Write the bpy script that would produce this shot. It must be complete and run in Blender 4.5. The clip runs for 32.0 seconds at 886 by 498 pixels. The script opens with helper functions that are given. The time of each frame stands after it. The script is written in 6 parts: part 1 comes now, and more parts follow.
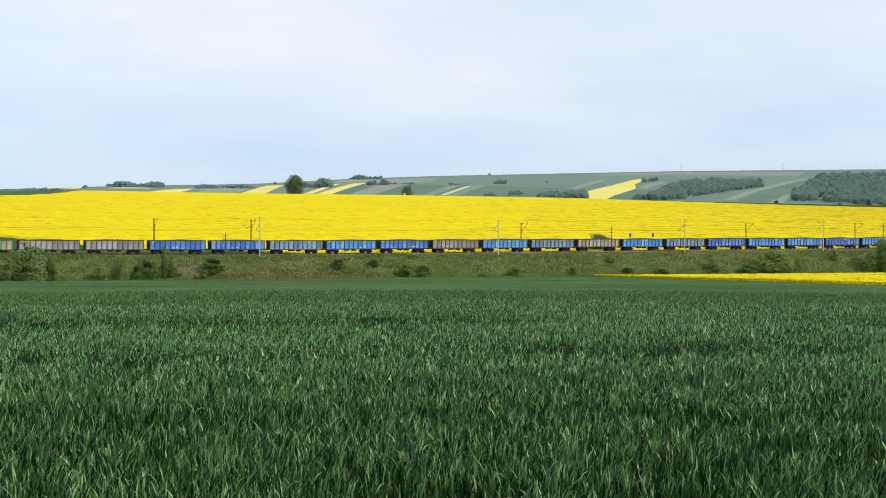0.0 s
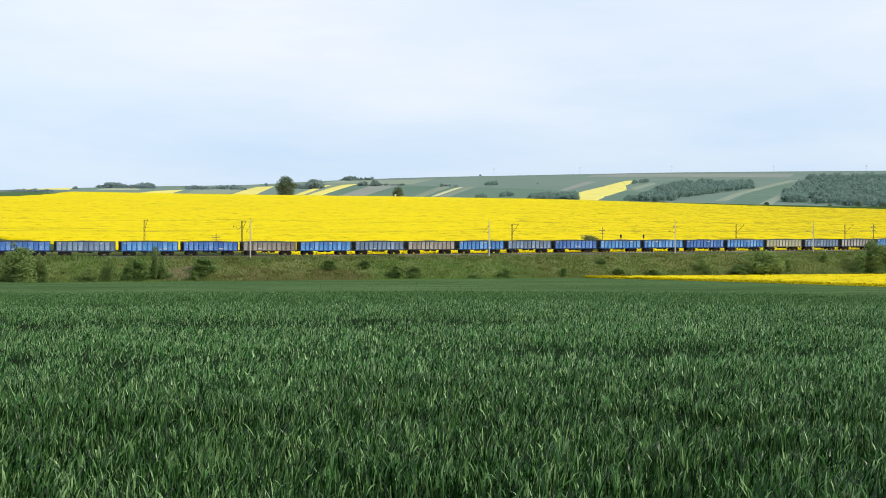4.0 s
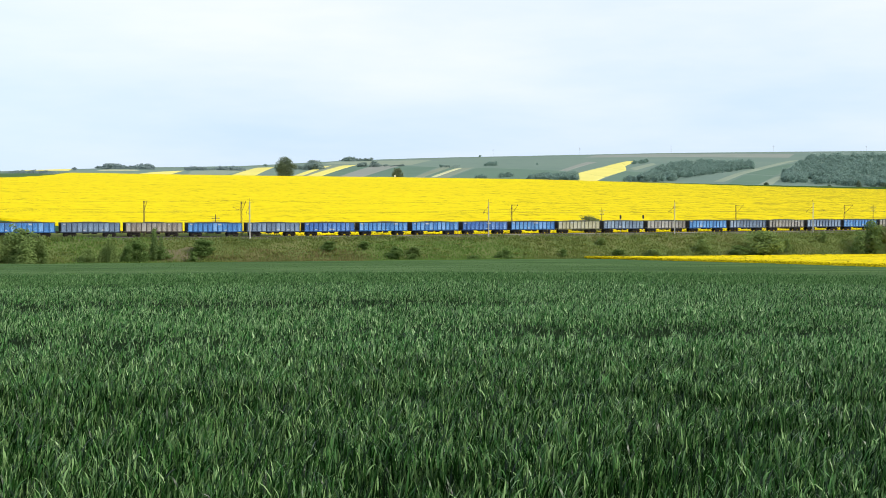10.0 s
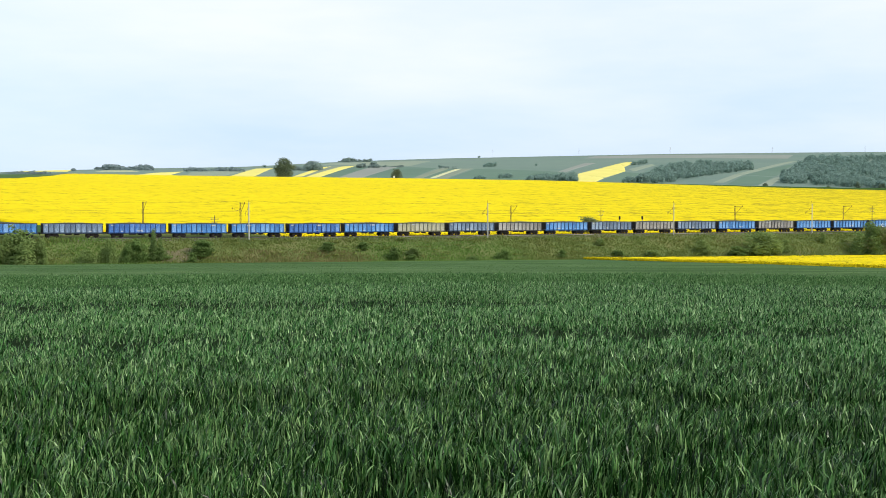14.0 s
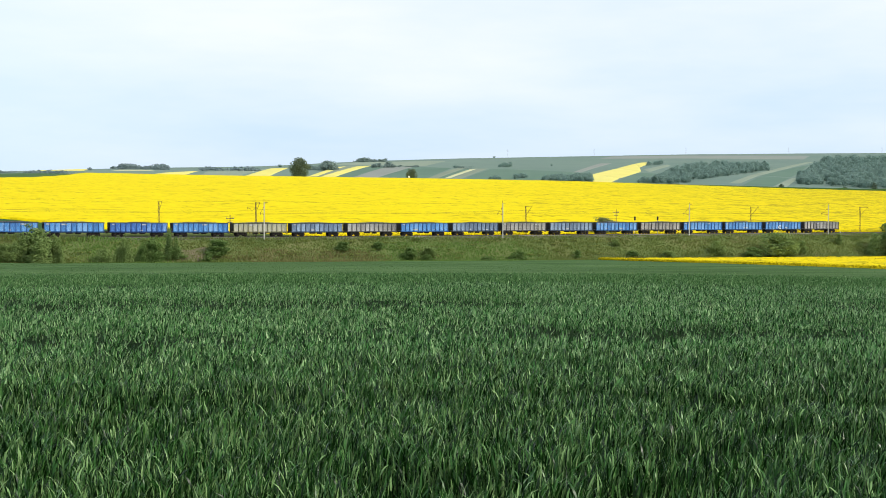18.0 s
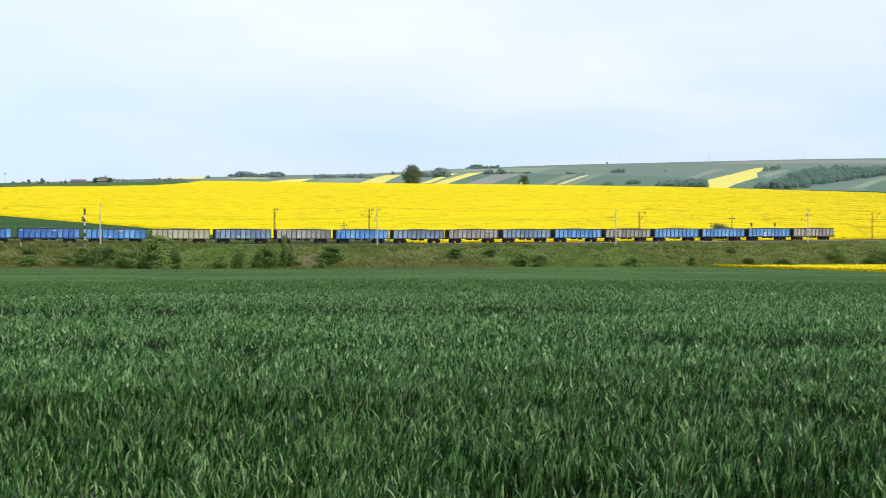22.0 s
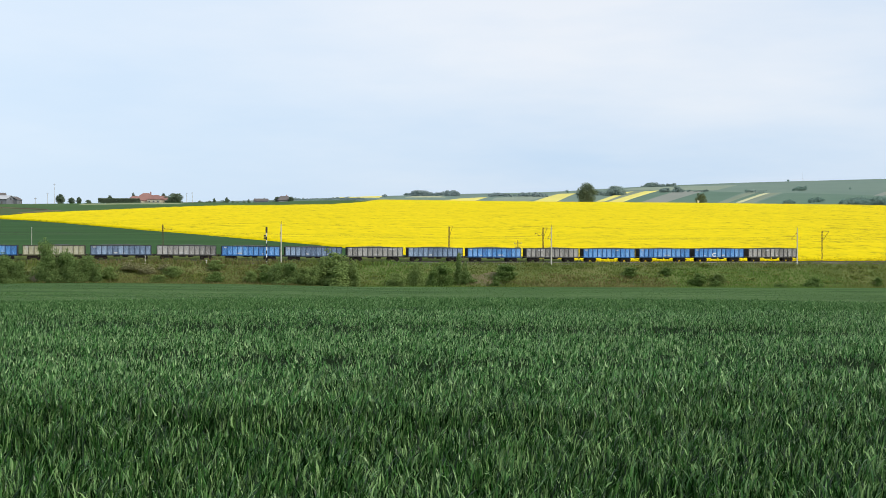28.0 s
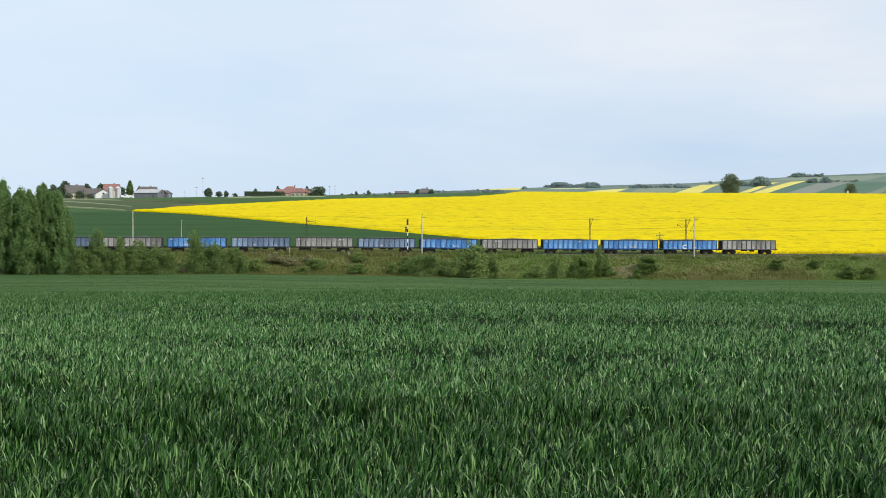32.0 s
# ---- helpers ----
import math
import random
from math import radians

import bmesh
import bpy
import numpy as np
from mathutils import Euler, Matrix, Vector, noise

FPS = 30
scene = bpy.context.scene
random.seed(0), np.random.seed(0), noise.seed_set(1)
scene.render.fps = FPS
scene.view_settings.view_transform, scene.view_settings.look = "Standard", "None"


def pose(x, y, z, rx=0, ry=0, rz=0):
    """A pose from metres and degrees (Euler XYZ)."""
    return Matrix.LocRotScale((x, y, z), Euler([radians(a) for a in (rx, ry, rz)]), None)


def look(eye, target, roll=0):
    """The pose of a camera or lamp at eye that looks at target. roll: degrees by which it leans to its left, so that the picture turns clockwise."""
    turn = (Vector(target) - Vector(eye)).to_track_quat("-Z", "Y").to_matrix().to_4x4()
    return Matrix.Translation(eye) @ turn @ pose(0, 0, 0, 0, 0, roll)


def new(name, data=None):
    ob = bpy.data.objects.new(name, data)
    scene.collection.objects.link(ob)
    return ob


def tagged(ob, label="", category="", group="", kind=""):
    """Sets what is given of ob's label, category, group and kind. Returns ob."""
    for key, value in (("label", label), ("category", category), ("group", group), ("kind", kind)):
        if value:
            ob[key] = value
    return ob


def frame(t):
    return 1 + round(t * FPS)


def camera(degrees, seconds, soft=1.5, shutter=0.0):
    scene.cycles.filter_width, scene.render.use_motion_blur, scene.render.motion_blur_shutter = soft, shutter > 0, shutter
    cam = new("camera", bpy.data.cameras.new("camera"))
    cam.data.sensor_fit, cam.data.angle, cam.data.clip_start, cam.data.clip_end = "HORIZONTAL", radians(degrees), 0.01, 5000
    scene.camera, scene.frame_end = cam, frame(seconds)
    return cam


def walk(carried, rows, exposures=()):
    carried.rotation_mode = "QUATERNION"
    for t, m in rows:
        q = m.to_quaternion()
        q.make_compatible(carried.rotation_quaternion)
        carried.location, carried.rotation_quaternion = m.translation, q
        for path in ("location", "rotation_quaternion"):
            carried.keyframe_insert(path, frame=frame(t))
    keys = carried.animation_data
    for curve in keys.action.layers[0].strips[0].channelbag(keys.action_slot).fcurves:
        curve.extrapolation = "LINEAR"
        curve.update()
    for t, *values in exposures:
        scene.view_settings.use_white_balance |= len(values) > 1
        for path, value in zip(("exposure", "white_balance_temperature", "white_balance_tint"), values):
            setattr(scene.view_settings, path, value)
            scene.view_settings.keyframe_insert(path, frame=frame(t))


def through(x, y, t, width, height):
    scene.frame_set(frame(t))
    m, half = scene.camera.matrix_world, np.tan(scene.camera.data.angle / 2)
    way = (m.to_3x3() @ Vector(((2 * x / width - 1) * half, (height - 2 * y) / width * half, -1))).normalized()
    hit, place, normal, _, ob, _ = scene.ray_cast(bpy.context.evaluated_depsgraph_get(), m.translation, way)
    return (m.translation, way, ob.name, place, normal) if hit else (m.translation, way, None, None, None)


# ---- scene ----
cam = camera(38.6, 32.0, soft=0.8, shutter=0.4)
# seconds, yaw, pitch, roll of the hand-held camera, which turns on one spot
PATH = [
    (0, -0.000, -1.003, 0.001), (0.5, -0.017, -0.960, 0.005), (1, -0.133, -0.939, -0.001), (1.5, -0.205, -0.924, -0.005),
    (2, -0.297, -0.937, 0.005), (2.5, -0.359, -0.940, 0.003), (3, -0.393, -0.956, 0.047), (3.5, -0.407, -0.943, -0.010),
    (5.5, -0.441, -1.134, 0.008), (6, -0.471, -1.305, 0.038), (6.5, -0.462, -1.465, 0.078), (7, -0.470, -1.560, 0.098),
    (7.5, -0.453, -1.640, 0.096), (8, -0.435, -1.703, 0.160), (8.5, -0.446, -1.743, 0.147), (9, -0.451, -1.786, 0.145),
    (9.5, -0.438, -1.799, 0.098), (10, -0.433, -1.817, 0.048), (10.5, -0.452, -1.807, 0.043), (11, -0.471, -1.789, 0.041),
    (11.5, -0.490, -1.790, 0.049), (12, -0.507, -1.824, 0.041), (12.5, -0.560, -1.839, 0.088), (13, -0.579, -1.823, 0.065),
    (13.5, -0.552, -1.809, 0.044), (14, -0.473, -1.775, 0.049), (14.5, -0.408, -1.750, 0.062), (16.5, -0.022, -1.746, 0.077),
    (17, 0.028, -1.769, 0.026), (17.5, 0.079, -1.760, -0.049), (18, 0.205, -1.775, -0.109), (18.5, 0.410, -1.765, -0.148),
    (19, 0.664, -1.748, -0.127), (19.5, 1.031, -1.745, -0.116), (20, 1.545, -1.685, -0.043), (20.5, 2.077, -1.645, -0.025),
    (21, 2.630, -1.596, 0.000), (21.5, 3.245, -1.591, -0.020), (22, 5.278, -1.482, 0.003), (22.5, 7.191, -1.359, 0.021),
    (23, 7.943, -1.278, -0.003), (23.5, 8.904, -1.167, -0.073), (24, 9.816, -1.089, -0.074), (24.5, 10.186, -1.006, -0.062),
    (25, 10.632, -0.934, -0.086), (25.5, 10.908, -0.888, -0.077), (27.5, 12.515, -0.668, -0.115), (28, 13.145, -0.650, -0.101),
    (28.5, 13.814, -0.653, -0.081), (29, 14.549, -0.591, -0.052), (29.5, 15.286, -0.580, -0.049), (30, 16.103, -0.669, -0.071),
    (30.5, 16.974, -0.740, -0.105), (31, 17.831, -0.855, -0.047), (31.5, 18.714, -0.984, -0.028), (32, 19.466, -1.016, -0.007),
]


def eye_at(t):
    """A small sideways shift of the standing camera during the turn."""
    k = min(max((t - 28.6) / 2.0, 0.0), 1.0)
    return -0.09 * k * k * (3 - 2 * k)


walk(cam, [(t, pose(eye_at(t), 0, 1.7, 90 + p, r, a)) for t, a, p, r in PATH],
     exposures=[(0.0, -0.07), (3.5, -0.03), (8.0, 0.06), (11.0, 0.09), (20.0, 0.09), (25.0, -0.03), (28.0, -0.1), (32.0, -0.15)])

# ---- daylight: thin bright haze, sun high to the right and behind ----
SUN_EL, SUN_AZ = 38.0, 112.0
world = bpy.data.worlds.new("sky")
scene.world = world
world.use_nodes = True
wn, wl = world.node_tree.nodes, world.node_tree.links
wn.clear()
w_out = wn.new("ShaderNodeOutputWorld")
w_bg = wn.new("ShaderNodeBackground")
w_sky = wn.new("ShaderNodeTexSky")
w_sky.sky_type = "NISHITA"
w_sky.sun_disc = False
w_sky.sun_elevation = radians(SUN_EL)
w_sky.sun_rotation = radians(SUN_AZ)
w_sky.air_density, w_sky.dust_density, w_sky.ozone_density = 1.0, 1.2, 1.5
w_co = wn.new("ShaderNodeTexCoord")
w_map = wn.new("ShaderNodeMapping")
w_map.inputs["Scale"].default_value = (1.0, 1.0, 4.5)
w_noise = wn.new("ShaderNodeTexNoise")
w_noise.inputs["Scale"].default_value = 1.6
w_noise.inputs["Detail"].default_value = 6.0
w_noise.inputs["Roughness"].default_value = 0.55
w_ramp = wn.new("ShaderNodeMapRange")
w_ramp.inputs["From Min"].default_value, w_ramp.inputs["From Max"].default_value = 0.48, 0.8
w_veil = wn.new("ShaderNodeMix")
w_veil.data_type = "RGBA"
w_veil.inputs["A"].default_value = (6.7, 8.5, 10.8, 1)
w_veil.inputs["B"].default_value = (9.9, 10.4, 11.2, 1)
w_mix = wn.new("ShaderNodeMix")
w_mix.data_type = "RGBA"
w_mix.inputs["Factor"].default_value = 0.85
w_bg.inputs["Strength"].default_value = 0.1
wl.new(w_co.outputs["Generated"], w_map.inputs["Vector"])
wl.new(w_map.outputs["Vector"], w_noise.inputs["Vector"])
wl.new(w_noise.outputs["Fac"], w_ramp.inputs["Value"])
w_xyz = wn.new("ShaderNodeSeparateXYZ")
w_high = wn.new("ShaderNodeMapRange")
w_high.inputs["From Min"].default_value, w_high.inputs["From Max"].default_value = 0.09, 0.24
w_high.inputs["To Min"].default_value, w_high.inputs["To Max"].default_value = 0.0, 0.75
w_sum = wn.new("ShaderNodeMath")
w_sum.operation, w_sum.use_clamp = "ADD", True
wl.new(w_co.outputs["Generated"], w_xyz.inputs["Vector"])
wl.new(w_xyz.outputs["Z"], w_high.inputs["Value"])
wl.new(w_high.outputs["Result"], w_sum.inputs[0])
wl.new(w_ramp.outputs["Result"], w_sum.inputs[1])
# the haze is brighter towards the west
w_west = wn.new("ShaderNodeMapRange")
w_west.inputs["From Min"].default_value, w_west.inputs["From Max"].default_value = -0.15, -0.6
w_west.inputs["To Min"].default_value, w_west.inputs["To Max"].default_value = 0.0, 0.6
w_bright = wn.new("ShaderNodeMix")
w_bright.data_type = "RGBA"
w_bright.inputs["B"].default_value = (8.6, 10.2, 12.0, 1)
wl.new(w_xyz.outputs["X"], w_west.inputs["Value"])
wl.new(w_west.outputs["Result"], w_bright.inputs["Factor"])
wl.new(w_sum.outputs["Value"], w_veil.inputs["Factor"])
wl.new(w_sky.outputs["Color"], w_mix.inputs["A"])
wl.new(w_veil.outputs["Result"], w_bright.inputs["A"])
wl.new(w_bright.outputs["Result"], w_mix.inputs["B"])
wl.new(w_mix.outputs["Result"], w_bg.inputs["Color"])
wl.new(w_bg.outputs["Background"], w_out.inputs["Surface"])

sun_data = bpy.data.lights.new("sun", "SUN")
sun_data.energy, sun_data.angle, sun_data.color = 3.2, radians(1.5), (1.0, 0.94, 0.84)
sun = new("sun", sun_data)
sa, se = radians(SUN_AZ), radians(SUN_EL)
sun.matrix_basis = look((0, 0, 60), (-math.sin(sa) * math.cos(se) * 50, -math.cos(sa) * math.cos(se) * 50, 60 - math.sin(se) * 50))

# ---- materials ----
def material(name, stops, scale=1.0, rough=0.8, bump=0.3, bump_scale=8.0, bump_dist=0.05, stretch=(1, 1, 1), turn=0.0, metal=0.0, spec=0.5,
             vary="", vary_amount=0.35, fine=0.4, fine_scale=6.0,
             space="Object", through=0.0, thin=0.0, streak=None):
    """Base colour from a noise over a ramp of stops, varied at two scales, with fine relief; vary: '' / 'object' /
    'island'; thin: bloom darkened eastwards, its shading put into the colour.
    """
    m = bpy.data.materials.new(name)
    m.use_nodes = True
    n, l = m.node_tree.nodes, m.node_tree.links
    n.clear()
    out = n.new("ShaderNodeOutputMaterial")
    b = n.new("ShaderNodeBsdfPrincipled")
    co = n.new("ShaderNodeTexCoord")
    mp = n.new("ShaderNodeMapping")
    mp.vector_type = "TEXTURE"
    mp.inputs["Scale"].default_value = stretch
    mp.inputs["Rotation"].default_value = (0, 0, radians(turn))
    l.new(co.outputs[space], mp.inputs["Vector"])
    big = n.new("ShaderNodeTexNoise")
    big.inputs["Scale"].default_value, big.inputs["Detail"].default_value = scale, 5.0
    small = n.new("ShaderNodeTexNoise")
    small.inputs["Scale"].default_value, small.inputs["Detail"].default_value = scale * fine_scale, 4.0
    l.new(mp.outputs["Vector"], big.inputs["Vector"])
    l.new(mp.outputs["Vector"], small.inputs["Vector"])
    mix = n.new("ShaderNodeMix")
    mix.inputs["Factor"].default_value = fine
    l.new(big.outputs["Fac"], mix.inputs["A"])
    l.new(small.outputs["Fac"], mix.inputs["B"])
    value = mix.outputs["Result"]
    if vary:
        src = n.new("ShaderNodeObjectInfo").outputs["Random"] if vary == "object" else n.new("ShaderNodeNewGeometry").outputs["Random Per Island"]
        v = n.new("ShaderNodeMix")
        v.inputs["Factor"].default_value = vary_amount
        l.new(value, v.inputs["A"])
        l.new(src, v.inputs["B"])
        value = v.outputs["Result"]
    if streak:
        sm = n.new("ShaderNodeMapping")
        sm.vector_type = "TEXTURE"
        sm.inputs["Scale"].default_value, sm.inputs["Rotation"].default_value = (streak[0], streak[1], 3), (0, 0, radians(turn))
        sn = n.new("ShaderNodeTexNoise")
        sn.inputs["Scale"].default_value, sn.inputs["Detail"].default_value = 1.0, 3.0
        l.new(co.outputs[space], sm.inputs["Vector"])
        l.new(sm.outputs["Vector"], sn.inputs["Vector"])
        sv = n.new("ShaderNodeMix")
        sv.inputs["Factor"].default_value = streak[2]
        l.new(value, sv.inputs["A"])
        l.new(sn.outputs["Fac"], sv.inputs["B"])
        # thin wavy furrows where a broad noise crosses its middle, deeper eastwards
        fm = n.new("ShaderNodeMapping")
        fm.vector_type = "TEXTURE"
        fm.inputs["Scale"].default_value, fm.inputs["Rotation"].default_value = (22, 11, 9), (0, 0, radians(turn))
        fn = n.new("ShaderNodeTexNoise")
        fn.inputs["Scale"].default_value, fn.inputs["Detail"].default_value = 1.0, 5.0
        fa, fb = n.new("ShaderNodeMath"), n.new("ShaderNodeMath")
        fa.operation, fb.operation = "SUBTRACT", "ABSOLUTE"
        fa.inputs[1].default_value = 0.5
        fr = n.new("ShaderNodeMapRange")
        fr.inputs["From Max"].default_value = 0.035
        fr.inputs["To Min"].default_value, fr.inputs["To Max"].default_value = 0.06, 0.0
        fs = n.new("ShaderNodeMath")
        fs.operation = "SUBTRACT"
        l.new(co.outputs[space], fm.inputs["Vector"])
        l.new(fm.outputs["Vector"], fn.inputs["Vector"])
        l.new(fn.outputs["Fac"], fa.inputs[0])
        l.new(fa.outputs["Value"], fb.inputs[0])
        l.new(fb.outputs["Value"], fr.inputs["Value"])
        l.new(sv.outputs["Result"], fs.inputs[0])
        ex, em, fp = n.new("ShaderNodeSeparateXYZ"), n.new("ShaderNodeMapRange"), n.new("ShaderNodeMath")
        em.inputs["From Min"].default_value, em.inputs["From Max"].default_value = -350.0, 330.0
        em.inputs["To Min"].default_value, em.inputs["To Max"].default_value = 0.4, 2.6
        fp.operation = "MULTIPLY"
        l.new(co.outputs[space], ex.inputs["Vector"])
        l.new(ex.outputs["X"], em.inputs["Value"])
        l.new(fr.outputs["Result"], fp.inputs[0])
        l.new(em.outputs["Result"], fp.inputs[1])
        l.new(fp.outputs["Value"], fs.inputs[1])
        value = fs.outputs["Value"]
    # bloom seen towards the sun is darker: painted in by shifting the ramp eastwards
    if thin:
        sx = n.new("ShaderNodeSeparateXYZ")
        l.new(co.outputs[space], sx.inputs["Vector"])
        east = n.new("ShaderNodeMapRange")
        east.inputs["From Min"].default_value, east.inputs["From Max"].default_value = 0.0, 330.0
        east.inputs["To Max"].default_value = thin
        l.new(sx.outputs["X"], east.inputs["Value"])
        less = n.new("ShaderNodeMath")
        less.operation = "SUBTRACT"
        l.new(value, less.inputs[0])
        l.new(east.outputs["Result"], less.inputs[1])
        value = less.outputs["Value"]
    ramp = n.new("ShaderNodeValToRGB")
    e = ramp.color_ramp.elements
    while len(e) < len(stops):
        e.new(0.5)
    for k, (pos, col) in enumerate(stops):
        e[k].position, e[k].color = pos, (*col, 1)
    l.new(value, ramp.inputs["Fac"])
    l.new(ramp.outputs["Color"], b.inputs["Base Color"])
    b.inputs["Roughness"].default_value = rough
    b.inputs["Metallic"].default_value = metal
    b.inputs["Specular IOR Level"].default_value = spec
    if bump:
        bn = n.new("ShaderNodeTexNoise")
        bn.inputs["Scale"].default_value, bn.inputs["Detail"].default_value = bump_scale, 4.0
        bp = n.new("ShaderNodeBump")
        bp.inputs["Strength"].default_value, bp.inputs["Distance"].default_value = bump, bump_dist
        l.new(mp.outputs["Vector"], bn.inputs["Vector"])
        l.new(bn.outputs["Fac"], bp.inputs["Height"])
        l.new(bp.outputs["Normal"], b.inputs["Normal"])
    shader = b.outputs["BSDF"]
    if through:
        tr = n.new("ShaderNodeBsdfTranslucent")
        l.new(ramp.outputs["Color"], tr.inputs["Color"])
        ms = n.new("ShaderNodeMixShader")
        ms.inputs["Fac"].default_value = through
        l.new(shader, ms.inputs[1])
        l.new(tr.outputs["BSDF"], ms.inputs[2])
        shader = ms.outputs["Shader"]
    l.new(shader, out.inputs["Surface"])
    return m


def two(a, b, lo=0.3, hi=0.7):
    return [(lo, a), (hi, b)]


M_SOIL = material("meadow_ground", two((0.05, 0.075, 0.025), (0.1, 0.12, 0.04)), 0.2, spec=0.08)
M_WHEAT_SHEET = material("wheat_depth", [(0.36, (0.028, 0.066, 0.018)), (0.46, (0.048, 0.096, 0.03)), (0.56, (0.066, 0.12, 0.041)), (0.66, (0.092, 0.15, 0.057))], 1.0, rough=0.95, bump=0.8, bump_scale=5.0, bump_dist=0.15, spec=0.03, stretch=(50, 7.0, 4), turn=10, fine=0.4, fine_scale=4)
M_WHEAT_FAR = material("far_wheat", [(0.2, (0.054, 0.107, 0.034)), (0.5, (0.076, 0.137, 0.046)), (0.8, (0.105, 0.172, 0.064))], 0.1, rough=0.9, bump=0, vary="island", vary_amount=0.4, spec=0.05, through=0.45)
# near-black green: the shade beneath the wheat is put into this colour
M_SHADED_SOIL = material("shaded_soil", two((0.008, 0.02, 0.006), (0.016, 0.032, 0.011)), 3.0, rough=0.95, spec=0.02)
# near-black and pale leaves at random: gap shade and glints in the colour
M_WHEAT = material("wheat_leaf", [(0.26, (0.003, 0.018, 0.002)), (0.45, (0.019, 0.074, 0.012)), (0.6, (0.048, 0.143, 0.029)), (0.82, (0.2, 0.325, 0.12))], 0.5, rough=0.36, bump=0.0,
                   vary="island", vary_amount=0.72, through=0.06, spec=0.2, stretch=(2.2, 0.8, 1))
# brighter copy of the leaf colour for the better lit canopy farther off
M_WHEAT_LIT = material("wheat_leaf_lit", [(0.24, (0.005, 0.028, 0.004)), (0.42, (0.036, 0.134, 0.027)), (0.58, (0.095, 0.248, 0.066)), (0.82, (0.31, 0.46, 0.21))], 0.5, rough=0.44, bump=0.0,
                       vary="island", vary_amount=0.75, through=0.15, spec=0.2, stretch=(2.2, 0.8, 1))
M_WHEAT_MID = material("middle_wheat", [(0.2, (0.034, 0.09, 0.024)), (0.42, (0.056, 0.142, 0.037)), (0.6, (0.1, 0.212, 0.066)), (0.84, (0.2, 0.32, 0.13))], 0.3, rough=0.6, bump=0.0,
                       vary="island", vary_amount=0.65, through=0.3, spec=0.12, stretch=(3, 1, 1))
M_RAPE = material("rape_bloom", [(0.34, (0.36, 0.295, 0.008)), (0.415, (0.57, 0.453, 0.004)), (0.52, (0.665, 0.528, 0.003)), (0.72, (0.73, 0.582, 0.004))], 1.0, rough=0.95, bump=0.6,
                  bump_scale=1.0, bump_dist=0.35, fine=0.42, fine_scale=3.0, spec=0.03, stretch=(3.4, 5.5, 3), turn=25.5, thin=0.135, streak=(24, 4.0, 0.22))
M_RAPE_BLOSSOM = material("rape_blossom", [(0.15, (0.22, 0.2, 0.01)), (0.5, (0.54, 0.43, 0.006)), (0.85, (0.72, 0.58, 0.01))], 0.3, rough=0.9, bump=0, vary="island", vary_amount=0.7, spec=0.05)
# the M_FAR_ crop colours hold the greyish blue distance haze
M_FAR_GREEN = material("hazed_far_crop", two((0.118, 0.175, 0.145), (0.155, 0.212, 0.168)), 0.004, bump=0.0, fine_scale=12, spec=0.05)
M_CREST_GREEN = material("crest_crop", two((0.04, 0.085, 0.026), (0.06, 0.115, 0.035)), 0.02, bump=0.2, bump_scale=0.8, spec=0.04, stretch=(8, 1.5, 1), turn=25.5)
M_PATH = material("grassy_path", two((0.2, 0.23, 0.13), (0.28, 0.3, 0.18)), 0.05, spec=0.05)
M_MEADOW = material("olive_meadow", two((0.055, 0.085, 0.034), (0.08, 0.105, 0.046)), 0.03, spec=0.04, stretch=(10, 2, 1), turn=25.5)
M_STRIP = material("tilled_strip", two((0.12, 0.1, 0.065), (0.18, 0.15, 0.1)), 0.05, spec=0.05)
M_FAR_MID = material("hazed_far_mid_crop", two((0.088, 0.15, 0.108), (0.113, 0.178, 0.13)), 0.006, bump=0.0, spec=0.05)
M_DARK_GREEN = material("dark_crop", [(0.3, (0.024, 0.064, 0.018)), (0.5, (0.031, 0.078, 0.024)), (0.66, (0.044, 0.096, 0.032))], 0.12, spec=0.03, bump=0.3, bump_scale=0.8, bump_dist=0.2, stretch=(14, 0.55, 1), turn=22)
M_FAR_RAPE = material("hazed_far_rape", two((0.58, 0.52, 0.13), (0.67, 0.6, 0.17)), 0.02, bump=0.0, spec=0.05)
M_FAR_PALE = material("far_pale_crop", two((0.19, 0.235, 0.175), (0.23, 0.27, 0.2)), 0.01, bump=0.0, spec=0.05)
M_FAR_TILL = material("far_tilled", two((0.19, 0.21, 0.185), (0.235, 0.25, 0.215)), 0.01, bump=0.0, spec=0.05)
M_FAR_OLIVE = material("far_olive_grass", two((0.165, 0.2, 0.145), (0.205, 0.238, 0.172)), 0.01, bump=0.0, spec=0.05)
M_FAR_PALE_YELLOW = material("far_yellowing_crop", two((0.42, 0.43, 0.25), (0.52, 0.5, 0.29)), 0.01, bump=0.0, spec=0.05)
M_EMBANK = material("embankment_turf", [(0.3, (0.075, 0.105, 0.035)), (0.5, (0.11, 0.14, 0.045)), (0.7, (0.16, 0.15, 0.065))], 0.12, bump=0.35, bump_scale=1.5, bump_dist=0.25, spec=0.05)
M_GRASS = material("bank_grass", [(0.2, (0.125, 0.182, 0.044)), (0.5, (0.172, 0.222, 0.06)), (0.74, (0.205, 0.21, 0.074)), (0.92, (0.275, 0.24, 0.11))], 0.06, bump=0, vary="island", vary_amount=0.18, through=0.45, spec=0.05)
M_GRASS_DRY = material("dry_grass", [(0.2, (0.15, 0.17, 0.055)), (0.45, (0.2, 0.195, 0.075)), (0.7, (0.245, 0.21, 0.095)), (0.9, (0.31, 0.26, 0.14))], 0.1, bump=0, vary="island", vary_amount=0.22, through=0.45, spec=0.05)
